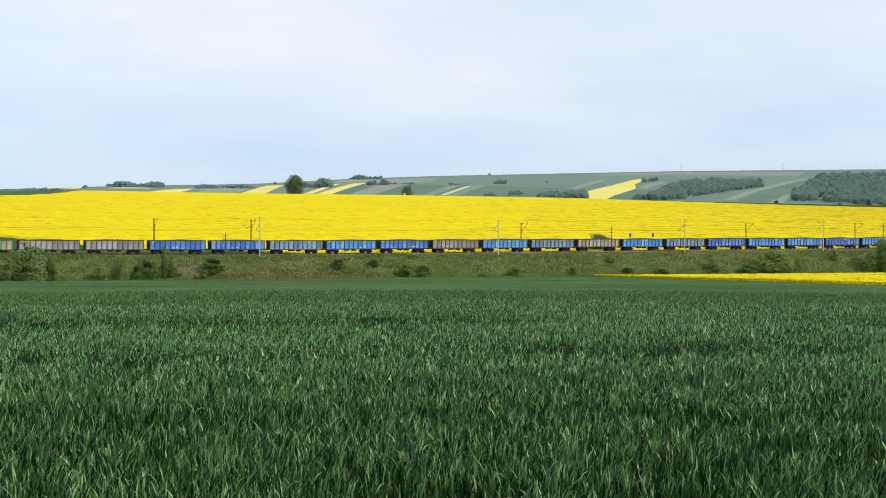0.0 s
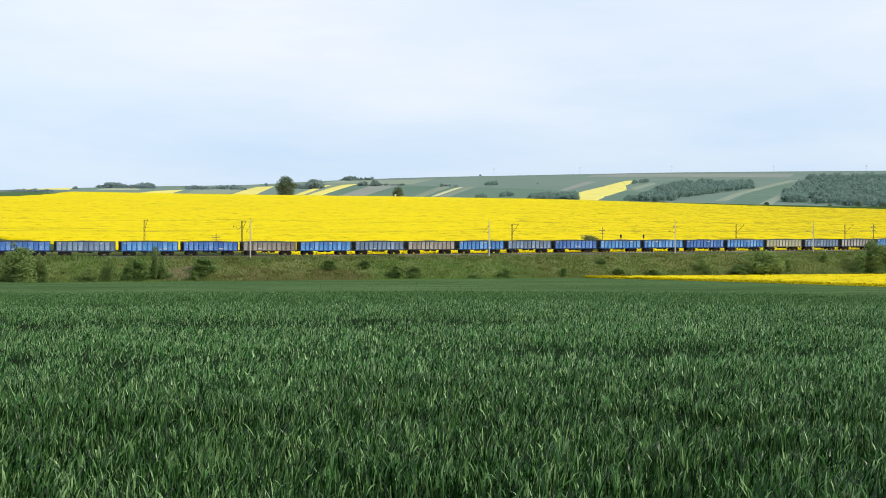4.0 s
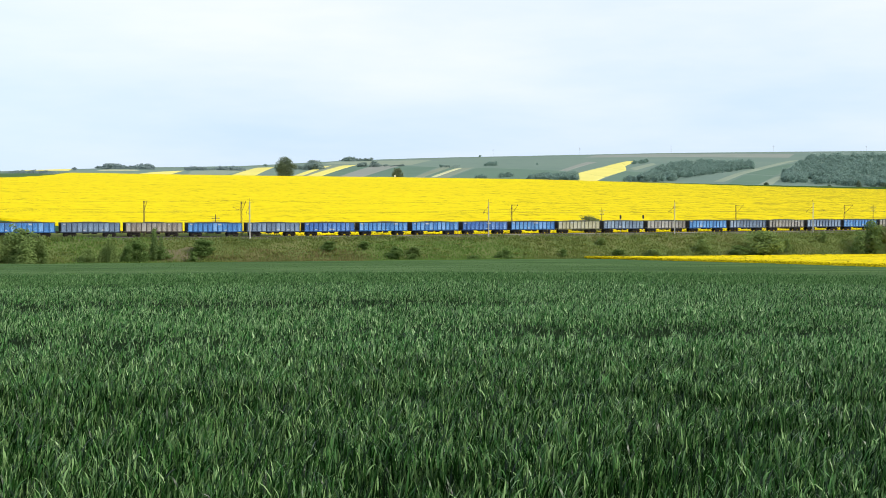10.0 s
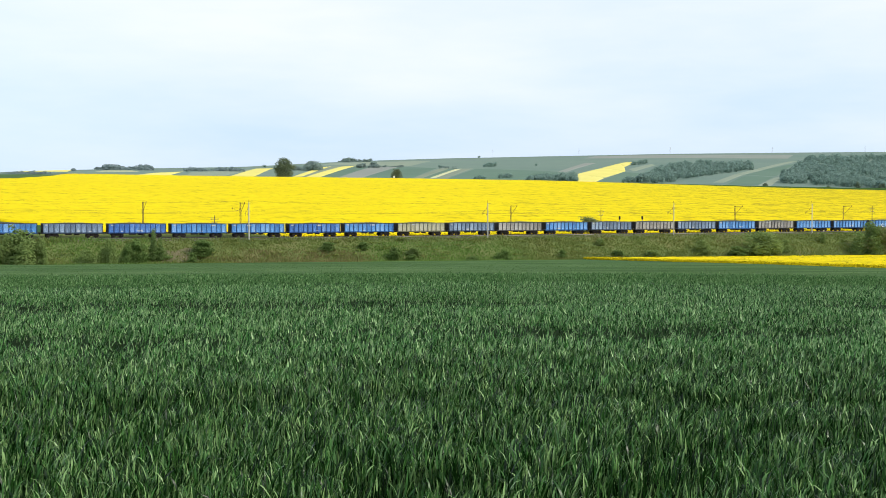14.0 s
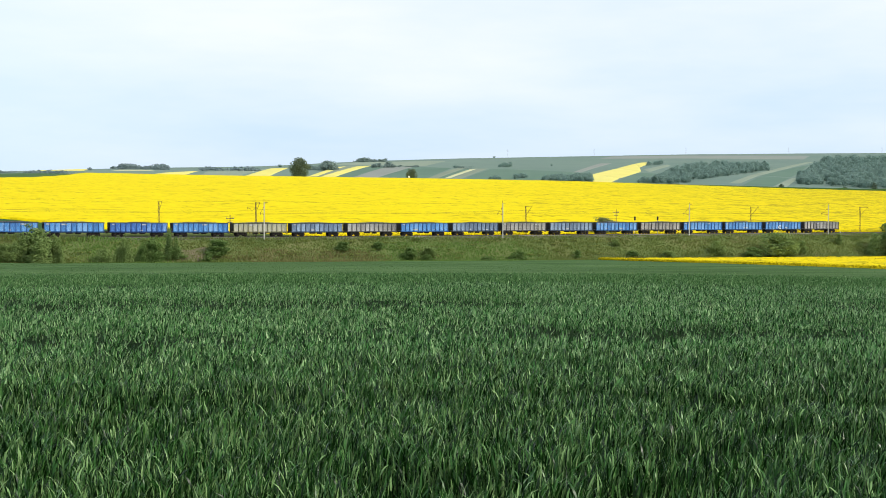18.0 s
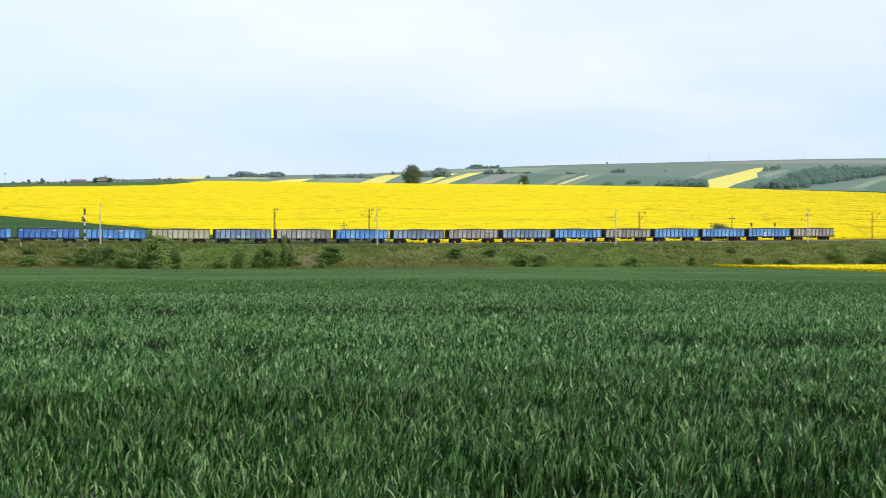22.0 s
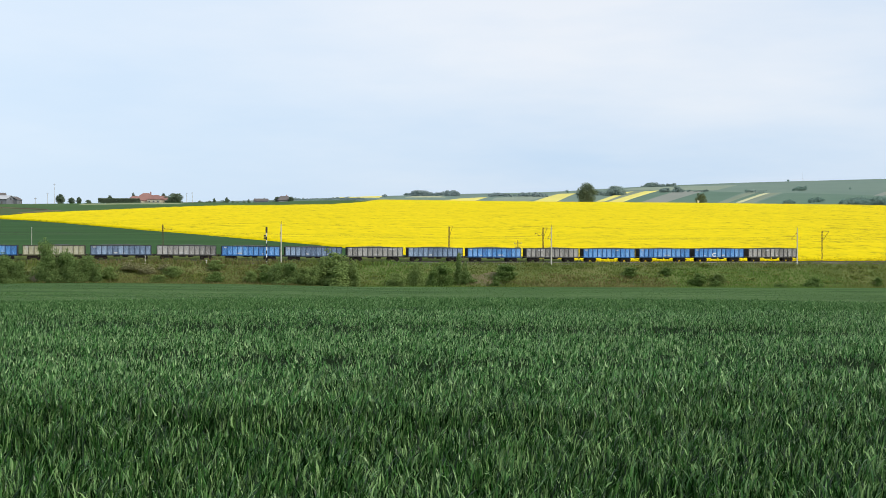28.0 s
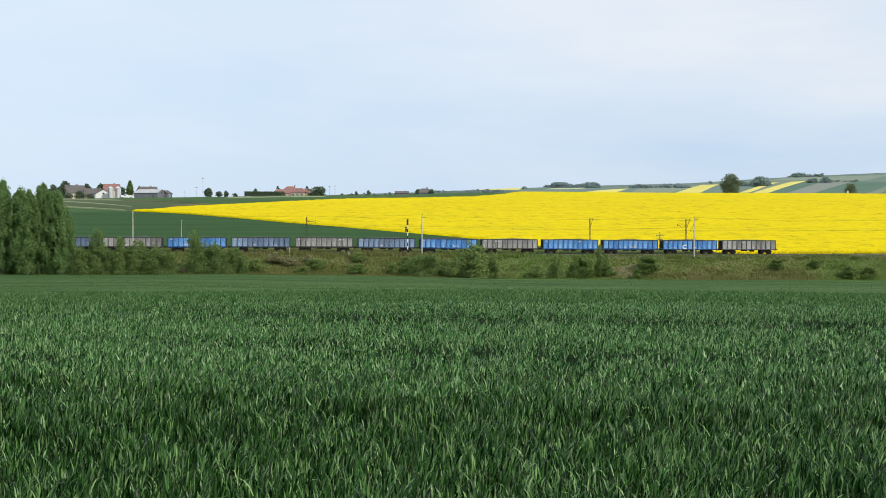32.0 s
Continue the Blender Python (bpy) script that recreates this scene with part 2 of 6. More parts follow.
M_GRASS_LUSH = material("lush_grass", [(0.2, (0.115, 0.205, 0.045)), (0.5, (0.16, 0.26, 0.063)), (0.8, (0.205, 0.285, 0.08))], 0.1, bump=0, vary="island", vary_amount=0.2, through=0.45, spec=0.05)
M_LEAF = material("bush_leaf", [(0.15, (0.115, 0.18, 0.055)), (0.5, (0.157, 0.24, 0.079)), (0.85, (0.235, 0.305, 0.105))], 0.4, rough=0.8, bump=0, vary="island", vary_amount=0.5, through=0.45, spec=0.08)
M_LEAF_DARK = material("dense_shrub_leaf", [(0.15, (0.085, 0.15, 0.04)), (0.5, (0.135, 0.215, 0.06)), (0.85, (0.21, 0.29, 0.09))], 0.4, rough=0.8, bump=0, vary="island", vary_amount=0.5, through=0.4, spec=0.08)
M_LEAF_OLIVE = material("olive_shrub_leaf", [(0.15, (0.14, 0.175, 0.065)), (0.5, (0.2, 0.235, 0.09)), (0.85, (0.29, 0.31, 0.15))], 0.4, rough=0.8, bump=0, vary="island", vary_amount=0.5, through=0.45, spec=0.08)
M_STRAW = material("dry_brush", [(0.2, (0.17, 0.18, 0.08)), (0.5, (0.28, 0.27, 0.14)), (0.8, (0.4, 0.37, 0.22))], 0.6, bump=0, vary="island", vary_amount=0.5, through=0.3, spec=0.05)
M_LEAF_LIGHT = material("light_shrub_leaf", [(0.15, (0.15, 0.225, 0.07)), (0.5, (0.205, 0.285, 0.09)), (0.85, (0.28, 0.355, 0.125))], 0.4, rough=0.75, bump=0, vary="island", vary_amount=0.5, through=0.45, spec=0.08)
# far and skyline leaves paler and bluer: distance haze put into the colour
M_LEAF_FAR = material("hazed_far_leaf", [(0.15, (0.195, 0.288, 0.255)), (0.5, (0.22, 0.32, 0.275)), (0.85, (0.25, 0.35, 0.285))], 0.05, rough=0.95, bump=0, vary="island", vary_amount=0.25, through=0.5, spec=0.02)
M_LEAF_HAZE = material("hazed_distant_leaf", [(0.15, (0.195, 0.262, 0.245)), (0.5, (0.23, 0.3, 0.27)), (0.85, (0.26, 0.335, 0.285))], 0.05, rough=0.95, bump=0, vary="island", vary_amount=0.4, through=0.5, spec=0.02)
M_LEAF_BLUE_HAZE = material("hazy_leaf", [(0.15, (0.225, 0.29, 0.3)), (0.5, (0.26, 0.33, 0.33)), (0.85, (0.29, 0.36, 0.345))], 0.05, rough=0.95, bump=0, vary="island", vary_amount=0.4, through=0.5, spec=0.02)
M_LEAF_BIRCH = material("birch_leaf", [(0.15, (0.125, 0.22, 0.074)), (0.5, (0.18, 0.29, 0.102)), (0.85, (0.25, 0.365, 0.14))], 0.3, rough=0.8, bump=0, vary="island", vary_amount=0.5, through=0.45, spec=0.1)
# crest leaves a little bluer, with the haze before them in the colour
M_LEAF_CREST = material("hazed_crest_leaf", [(0.15, (0.12, 0.165, 0.11)), (0.5, (0.155, 0.205, 0.135)), (0.85, (0.195, 0.25, 0.165))], 0.1, rough=0.9, bump=0, vary="island", vary_amount=0.5, through=0.45, spec=0.05)
M_WEED = material("bank_weed", [(0.25, (0.13, 0.185, 0.043)), (0.5, (0.178, 0.22, 0.056)), (0.68, (0.225, 0.22, 0.076)), (0.84, (0.28, 0.23, 0.115))], 0.08, rough=0.85, bump=0, vary="island", vary_amount=0.3, through=0.4, spec=0.05)
M_EARTH = material("bare_earth", [(0.36, (0.1, 0.115, 0.045)), (0.5, (0.13, 0.115, 0.065)), (0.66, (0.18, 0.145, 0.1))], 0.5, bump=0.6, bump_scale=3.0, bump_dist=0.2, spec=0.05)
M_BARK = material("bark", two((0.06, 0.045, 0.03), (0.14, 0.11, 0.08)), 4.0, bump=0.6)
M_BALLAST = material("ballast", two((0.085, 0.075, 0.05), (0.155, 0.138, 0.098)), 1.2, bump=1.0, bump_scale=12, fine=0.6)
M_STEEL = material("rusty_steel", two((0.07, 0.045, 0.03), (0.16, 0.09, 0.06)), 2.0, rough=0.6, metal=0.3)
M_RAIL = material("running_rail", two((0.05, 0.046, 0.04), (0.1, 0.092, 0.08)), 2.0, rough=0.5, metal=0.4)
M_CONCRETE = material("mast_concrete", two((0.38, 0.37, 0.33), (0.56, 0.54, 0.48)), 1.5, bump=0.2)
M_WIRE = material("copper_wire", two((0.03, 0.03, 0.03), (0.08, 0.07, 0.06)), 2.0, metal=0.5)
M_COAL = material("coal", two((0.008, 0.008, 0.009), (0.03, 0.03, 0.032)), 2.5, rough=0.55, bump=1.0, bump_scale=5, bump_dist=0.15)
# coal grime of the top rail; on end walls it paints in their shade
M_GRIME_SHADE = material("coal_grime_shade", two((0.028, 0.028, 0.03), (0.07, 0.066, 0.064)), 0.8, rough=0.8)
M_UNDER = material("wagon_iron", two((0.03, 0.027, 0.024), (0.075, 0.062, 0.052)), 1.5, rough=0.85, spec=0.15)
M_ROOF_DARK = material("dark_tile_roof", two((0.085, 0.076, 0.075), (0.135, 0.12, 0.115)), 0.6)
M_ROOF_RED = material("red_tile_roof", two((0.21, 0.105, 0.09), (0.28, 0.145, 0.12)), 0.6)
M_ROOF_GREY = material("metal_roof", two((0.35, 0.36, 0.38), (0.48, 0.49, 0.5)), 0.4, rough=0.45)
M_WALL_CREAM = material("cream_render", two((0.55, 0.48, 0.36), (0.68, 0.6, 0.46)), 0.4)
M_WALL_GREY = material("grey_sheet_wall", two((0.12, 0.13, 0.15), (0.2, 0.21, 0.23)), 0.5)
M_SILO = material("galvanised_silo", two((0.5, 0.52, 0.54), (0.66, 0.68, 0.7)), 1.0, rough=0.4, metal=0.2)
M_GLASS = material("window_glass", two((0.03, 0.035, 0.045), (0.05, 0.055, 0.07)), 1.0, rough=0.08)
M_BLACK = material("black_paint", two((0.012, 0.012, 0.012), (0.03, 0.03, 0.03)), 2.0)
M_WHITE = material("white_paint", two((0.7, 0.7, 0.68), (0.82, 0.82, 0.8)), 2.0)
M_CHALK = material("faded_white_paint", two((0.38, 0.39, 0.4), (0.6, 0.6, 0.6)), 3.0)
M_RED = material("red_paint", two((0.4, 0.03, 0.02), (0.5, 0.05, 0.03)), 2.0)


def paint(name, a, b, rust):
    """Weathered wagon paint with vertical streaks of dirt and chalking, and a rib paint darkened to hold the ribs'
    shading.
    """
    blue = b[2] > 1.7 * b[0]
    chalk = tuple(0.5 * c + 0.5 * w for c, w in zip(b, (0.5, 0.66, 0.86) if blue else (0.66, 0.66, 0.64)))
    # rib tone well below the panel tone: side shading put into the colour
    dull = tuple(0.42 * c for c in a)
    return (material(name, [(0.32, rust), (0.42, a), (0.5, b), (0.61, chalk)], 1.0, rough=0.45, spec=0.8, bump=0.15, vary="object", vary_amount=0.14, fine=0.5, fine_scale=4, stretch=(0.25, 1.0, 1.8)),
            material(name + "_rib_shade", [(0.35, dull), (0.55, tuple(0.6 * c for c in a)), (0.7, a)], 1.0, rough=0.55, spec=0.5, bump=0.15, vary="object", vary_amount=0.3, stretch=(0.4, 1.0, 1.5)))


PAINTS = {
    "blue": (*paint("blue_paint", (0.028, 0.145, 0.42), (0.06, 0.28, 0.66), (0.09, 0.12, 0.2)), "bright blue"),
    "navy": (*paint("deep_blue_paint", (0.02, 0.1, 0.37), (0.038, 0.18, 0.55), (0.07, 0.09, 0.18)), "deep blue"),
    "slate": (*paint("slate_paint", (0.085, 0.135, 0.225), (0.155, 0.225, 0.345), (0.11, 0.1, 0.095)), "faded blue-grey"),
    "grey": (*paint("grey_paint", (0.15, 0.145, 0.14), (0.29, 0.28, 0.265), (0.1, 0.08, 0.065)), "weathered grey"),
    "brown": (*paint("brown_paint", (0.16, 0.13, 0.11), (0.3, 0.26, 0.22), (0.1, 0.06, 0.04)), "rusty brown-grey"),
    "tan": (*paint("tan_paint", (0.29, 0.285, 0.17), (0.42, 0.405, 0.26), (0.17, 0.14, 0.09)), "yellowish tan"),
}


# ---- mesh tools ----
def mesh_of(name, verts, faces, mat):
    me = bpy.data.meshes.new(name)
    me.from_pydata(verts, [], faces)
    me.materials.append(mat)
    me.update()
    return me


def fast_mesh(name, verts, quads, mat, tris=None):
    """Mesh from arrays of vertices and of quads or triangles."""
    me = bpy.data.meshes.new(name)
    verts = np.ascontiguousarray(verts, dtype=np.float32)
    parts = [np.asarray(quads, dtype=np.int32).reshape(-1, 4)]
    tri = np.asarray(tris if tris is not None else [], dtype=np.int32).reshape(-1, 3)
    nq, nt = len(parts[0]), len(tri)
    loops = np.concatenate([parts[0].ravel(), tri.ravel()])
    starts = np.concatenate([np.arange(nq) * 4, nq * 4 + np.arange(nt) * 3]).astype(np.int32)
    me.vertices.add(len(verts))
    me.vertices.foreach_set("co", verts.ravel())
    me.loops.add(len(loops))
    me.loops.foreach_set("vertex_index", loops.astype(np.int32))
    me.polygons.add(nq + nt)
    me.polygons.foreach_set("loop_start", starts)
    me.materials.append(mat)
    me.update(calc_edges=True)
    me.validate()
    return me


def shade(me):
    me.polygons.foreach_set("use_smooth", np.ones(len(me.polygons), dtype=bool))
    return me


def sheet(name, X, Y, Z, mat, smooth_it=True):
    n, m = X.shape
    idx = np.arange(n * m).reshape(n, m)
    q = np.stack([idx[:-1, :-1], idx[:-1, 1:], idx[1:, 1:], idx[1:, :-1]], -1).reshape(-1, 4)
    me = fast_mesh(name, np.stack([X, Y, Z], -1).reshape(-1, 3), q, mat)
    return shade(me) if smooth_it else me


def box(bm, x0, x1, y0, y1, z0, z1, bevel=0.0):
    r = bmesh.ops.create_cube(bm, size=1.0, matrix=Matrix.LocRotScale(((x0 + x1) / 2, (y0 + y1) / 2, (z0 + z1) / 2), None, (x1 - x0, y1 - y0, z1 - z0)))
    if bevel:
        bmesh.ops.bevel(bm, geom=list({e for v in r["verts"] for e in v.link_edges}), offset=bevel, segments=1, affect="EDGES")


def rod(bm, a, b, r0, r1=None, seg=8):
    a, b = Vector(a), Vector(b)
    m = Matrix.Translation((a + b) / 2) @ (b - a).to_track_quat("Z", "Y").to_matrix().to_4x4()
    bmesh.ops.create_cone(bm, cap_ends=True, segments=seg, radius1=r0, radius2=r0 if r1 is None else r1, depth=(b - a).length, matrix=m)


def done(name, bm, mat):
    me = bpy.data.meshes.new(name)
    bm.to_mesh(me)
    bm.free()
    me.materials.append(mat)
    return me


def part(name, bm, mat, parent, label=""):
    """One mesh object under a thing or a part; bm is a bmesh or a ready mesh."""
    me = bm if isinstance(bm, bpy.types.Mesh) else done(name, bm, mat)
    ob = new(name, me)
    ob.parent = parent
    if label:
        tagged(ob, label)
    return ob


# ---- the lie of the land ----
PSI = radians(-25.5)
US, UC = math.cos(PSI), -math.sin(PSI)
NS, NC = math.sin(PSI), math.cos(PSI)
EYE = 1.7
RAIL = -4.4


def table(rows, width):
    """A smooth curve over azimuth in degrees through a few knots."""
    x = np.arange(-180.0, 180.01, 0.1)
    y = np.interp(x, *zip(*rows))
    n = int(width * 10) | 1
    y = np.convolve(np.pad(y, n // 2, mode="edge"), np.ones(n) / n, "valid")
    return x, y


CREST = table([(-60, 1.1), (-36, 1.21), (-32, 1.28), (-28.3, 1.35), (-26.5, 1.39), (-24, 1.41), (-21.6, 1.42), (-19, 1.53), (-17.3, 1.54), (-15.5, 1.52), (-9.7, 1.45),
               (-2.2, 1.38), (5.5, 1.25), (10.5, 1.07), (15.4, 0.89), (19.3, 0.77), (30, 0.45), (60, 0.3)], 1.5)
RIDGE = table([(-60, 0.9), (-32, 0.95), (-26, 1.36), (-23, 1.48), (-20, 1.57), (-16, 1.74), (-12.2, 1.85), (-8.5, 1.92), (-4.7, 2.14), (-2.2, 2.24),
               (0.4, 2.32), (5.5, 2.41), (10.5, 2.48), (15.4, 2.48), (19.3, 2.46), (40, 2.2), (70, 1.2)], 2.0)


def smooth(a, b, x):
    t = np.clip((x - a) / (b - a), 0, 1)
    return t * t * (3 - 2 * t)


def track_xy(s, v):
    return s * US + v * NS, s * UC + v * NC


def grade(s):
    """The line's rise towards smaller s, in metres."""
    u = np.clip(112.0 - np.asarray(s, float), 0, 200)
    return 0.0062 * np.where(u < 30, u * u / 60, u - 15) - 0.27 + 0.18 * np.exp(-((np.asarray(s, float) - 2) / 26) ** 2)


def height(x, y):
    """Ground height: wheat slope, railway embankment, rape hill, far ridge."""
    x, y = np.asarray(x, float), np.asarray(y, float)
    r = np.maximum(np.hypot(x, y), 1e-6)
    phi = np.arctan2(x, y) - PSI
    phi = (phi + math.pi) % (2 * math.pi) - math.pi
    c = np.maximum(np.cos(phi), 0.342)
    v, s = r * c, np.clip(r * np.sin(phi), -260, 420)
    az = np.degrees(np.arctan2(x, y))
    up = grade(s)
    foot = -9.4 - 0.0095 * s + 0.3 * smooth(30, -40, s) + 0.42 * smooth(42, 12, s) * smooth(-45, -12, s)
    rn = np.minimum(r, 100.0)
    near = EYE - 1.65 - 0.0105 * rn - 0.00033 * rn * rn
    far = foot + (0.028 - 0.0075 * smooth(60, 160, s)) * np.clip(267 - v, 0, 300)
    z = near + (far - near) * smooth(55, 150, r)
    z = np.where(v > 266.5, foot + (-5.05 + up - foot) * np.clip((v - 266.5) / 10.5, 0, 1), z)
    z = np.where(v > 290, -5.05 + up - 0.55 * smooth(290, 294, v), z)
    z = z + 1.75 * smooth(112, 84, s) * np.exp(-((v - 291.3) / 1.3) ** 2)
    rt = 294 / c
    rc = np.maximum(850, rt + 300)
    z0 = -5.6 + up - EYE
    ec = np.tan(np.radians(np.interp(az, *CREST)))
    er = np.tan(np.radians(np.interp(az, *RIDGE)))
    z1 = ec * rc
    t = (r - rt) / (rc - rt)
    hill = z0 + (z1 - z0) * (1.5 * t - 0.5 * t * t)
    el = ec - 0.009
    t2 = np.clip((r - rc) / 600, 0, 1)
    dip = rc * ec + (el * (rc + 600) - rc * ec) * smooth(0, 1, t2) + 6 * t2 * (1 - t2) ** 3
    r2 = rc + 600
    t3 = np.clip((r - r2) / (3500 - r2), 0, 1)
    slope = (el + (er - el) * (1 - (1 - t3) ** 1.7)) * np.minimum(r, 3500) - 0.01 * np.maximum(r - 3500, 0)
    beyond = np.where(r < rc, hill, np.where(r < r2, dip, slope)) + EYE
    return np.where(v > 294, beyond, z)


def range_at(az, el, r0=300.0, r1=3490.0):
    """Distance at which the ground past r0 is first seen at an elevation, both in degrees."""
    r = np.linspace(r0, r1, 1600)
    a = radians(az)
    e = np.degrees(np.arctan2(height(r * math.sin(a), r * math.cos(a)) - EYE, r))
    k = np.nonzero(e >= el)[0]
    return float(r[k[0]]) if len(k) else float(r1)


def structure(name, me, label, category):
    return tagged(new(name, me), label, category, kind="structure")


# ground: one sheet from the camera's feet to past the far ridge
phis = np.radians(np.concatenate([np.arange(-180, -40, 5.0), np.arange(-40, 62, 0.4), np.arange(62, 180.1, 4.72)]))
rhos = np.concatenate([[0.0], np.arange(0.5, 20, 2.0), np.arange(20, 150, 5), np.arange(150, 262, 7), np.arange(262, 300, 1.25), np.arange(300, 860, 20),
                       np.arange(860, 1500, 40), np.arange(1500, 3500, 45), np.arange(3500, 4801, 130)])
PH, RH = np.meshgrid(phis, rhos, indexing="ij")
blend = smooth(300, 850, RH)
RR = RH * ((1 - blend) / np.maximum(np.cos(PH), 0.342) + blend)
GX, GY = RR * np.sin(PH + PSI), RR * np.cos(PH + PSI)
GZ = height(GX, GY)
ground_mesh = sheet("ground", GX, GY, GZ, M_SOIL)
ground_mesh.materials.append(M_EMBANK)
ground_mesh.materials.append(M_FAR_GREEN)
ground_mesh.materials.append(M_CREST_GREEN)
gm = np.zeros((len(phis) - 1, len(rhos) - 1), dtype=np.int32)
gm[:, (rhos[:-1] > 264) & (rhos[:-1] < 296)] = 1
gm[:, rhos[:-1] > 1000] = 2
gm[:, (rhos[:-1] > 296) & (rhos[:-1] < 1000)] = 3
ground_mesh.polygons.foreach_set("material_index", gm.ravel())
structure("ground", ground_mesh, "rolling farmland falling to a railway bank and rising to far hills", "ground")


def polar_patch(name, az0, az1, lower, upper, lift, mat, na, nr, skirt=0.0, rough=0.0):
    """A crop sheet over the ground between two distance curves, lifted by the crop's height."""
    az = np.radians(np.linspace(az0, az1, na))
    lo, hi = np.array([lower(a) for a in az]), np.array([upper(a) for a in az])
    t = np.linspace(0, 1, nr) ** 1.3
    R = lo[:, None] + (hi - lo)[:, None] * t[None, :]
    X, Y = R * np.sin(az)[:, None], R * np.cos(az)[:, None]
    Z = height(X, Y) + lift
    if rough:
        Z += rough * np.random.RandomState(3).uniform(-1, 1, Z.shape)
    if skirt:
        Z[:, 0] -= skirt
        Z[0, :] -= skirt
    return sheet(name, X, Y, Z, mat)


LOW_AZ = (-33.4, -31.5, -30.0, -28.8, -26.57, -19.97)
LOW_R = [range_at(a, e) for a, e in zip(LOW_AZ[:-1], (0.63, 0.54, 0.43, 0.33, 0.13))] + [354.0]
# the edge runs on to the foot of the railway bank
LOW_END = LOW_AZ[-1] + (1 / 297.0 - 1 / LOW_R[-1]) * (LOW_AZ[-1] - LOW_AZ[-2]) / (1 / LOW_R[-1] - 1 / LOW_R[-2])
LOW_AZ, LOW_R = LOW_AZ + (LOW_END,), LOW_R + [297.0]


def edge_low(a):
    return 1 / float(np.interp(math.degrees(a), LOW_AZ, [1 / r for r in LOW_R]))


def rape_low(a):
    bank = 295.5 / math.cos(a - PSI)
    return max(bank, edge_low(a)) if a < radians(LOW_END) else bank


UP_AZ = (-33.4, -32.45, -31.25, -30.0, -28.8, -27.5, -26.3, -24.05, -22.5, -20.0, -18.4, -17.35, -16.6, -15.5)
UP_R = [range_at(a, e) for a, e in zip(UP_AZ[:-1], (0.645, 0.66, 0.79, 0.87, 0.93, 1.0, 1.06, 1.17, 1.22, 1.255, 1.275, 1.345, 1.42))] + [872.0]


def rape_up(a):
    d = math.degrees(a)
    return float(np.interp(d, UP_AZ, UP_R))


field = polar_patch("rape_field", -33.3, 42, rape_low, rape_up, 0.9, M_RAPE, 380, 90, skirt=0.7, rough=0.1)
structure("rape_field", field, "wide blooming yellow rape field on a gentle hill behind the railway", "field")
green = polar_patch("green_field", -55, LOW_END, lambda a: 295.5 / math.cos(a - PSI), lambda a: max(edge_low(a), 296.0 / math.cos(a - PSI)) if a > radians(-33.2) else LOW_R[0], 0.35, M_DARK_GREEN, 140, 40)
structure("green_field", green, "dark green young cereal field beside the yellow rape", "field")

# rough green verge along the top of the rape hill
va = np.radians(np.linspace(-14, 42, 220))
VA, VR = np.meshgrid(va, np.array([0.6, 1.2, 8.0, 22.0, 40.0]), indexing="ij")
VR = VR + np.array([rape_up(a) for a in va])[:, None]
VX, VY = VR * np.sin(VA), VR * np.cos(VA)
VZ = height(VX, VY) + 0.75 + 1.5 * smooth(2, 20, np.degrees(VA)) + np.random.RandomState(9).uniform(-0.15, 0.15, VA.shape)
VZ[:, 0] -= 1.2
structure("field_verge", sheet("field_verge", VX, VY, VZ, M_CREST_GREEN), "dark green verge along the upper edge of the rape", "verge")

# near rape strip at the foot of the bank
S, V = np.meshgrid(np.linspace(168, 330, 120), np.linspace(95, 265, 120), indexing="ij")
S = S + (V < 200) * (200 - V) * -0.12
NX, NY = track_xy(S, V)
NZ = height(NX, NY) + 0.85 + np.random.RandomState(5).uniform(-0.16, 0.1, S.shape)
NZ[0, :] -= 0.85
NZ[:, -1] -= 0.85
structure("rape_strip", sheet("rape_strip", NX, NY, NZ, M_RAPE), "narrow strip of yellow rape below the railway bank", "field")

# ---- wheat ----
az_w = np.radians(np.arange(-100, 50.1, 0.5))
v_w = np.concatenate([np.arange(1.2, 20, 0.5), np.arange(20, 80, 2), np.arange(80, 267, 5), [266.5]])
A, Vw = np.meshgrid(az_w, v_w, indexing="ij")
Rw = Vw / np.maximum(np.cos(A - PSI), 0.25)
WX, WY = Rw * np.sin(A), Rw * np.cos(A)
WZ = height(WX, WY) + 0.04 + 0.36 * smooth(70, 120, Rw)
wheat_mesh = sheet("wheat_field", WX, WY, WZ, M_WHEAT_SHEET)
wheat_mesh.materials.append(M_SHADED_SOIL)
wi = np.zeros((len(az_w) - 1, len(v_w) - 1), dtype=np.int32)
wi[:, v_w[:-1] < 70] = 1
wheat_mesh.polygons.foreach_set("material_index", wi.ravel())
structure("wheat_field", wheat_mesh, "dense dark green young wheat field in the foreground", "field")


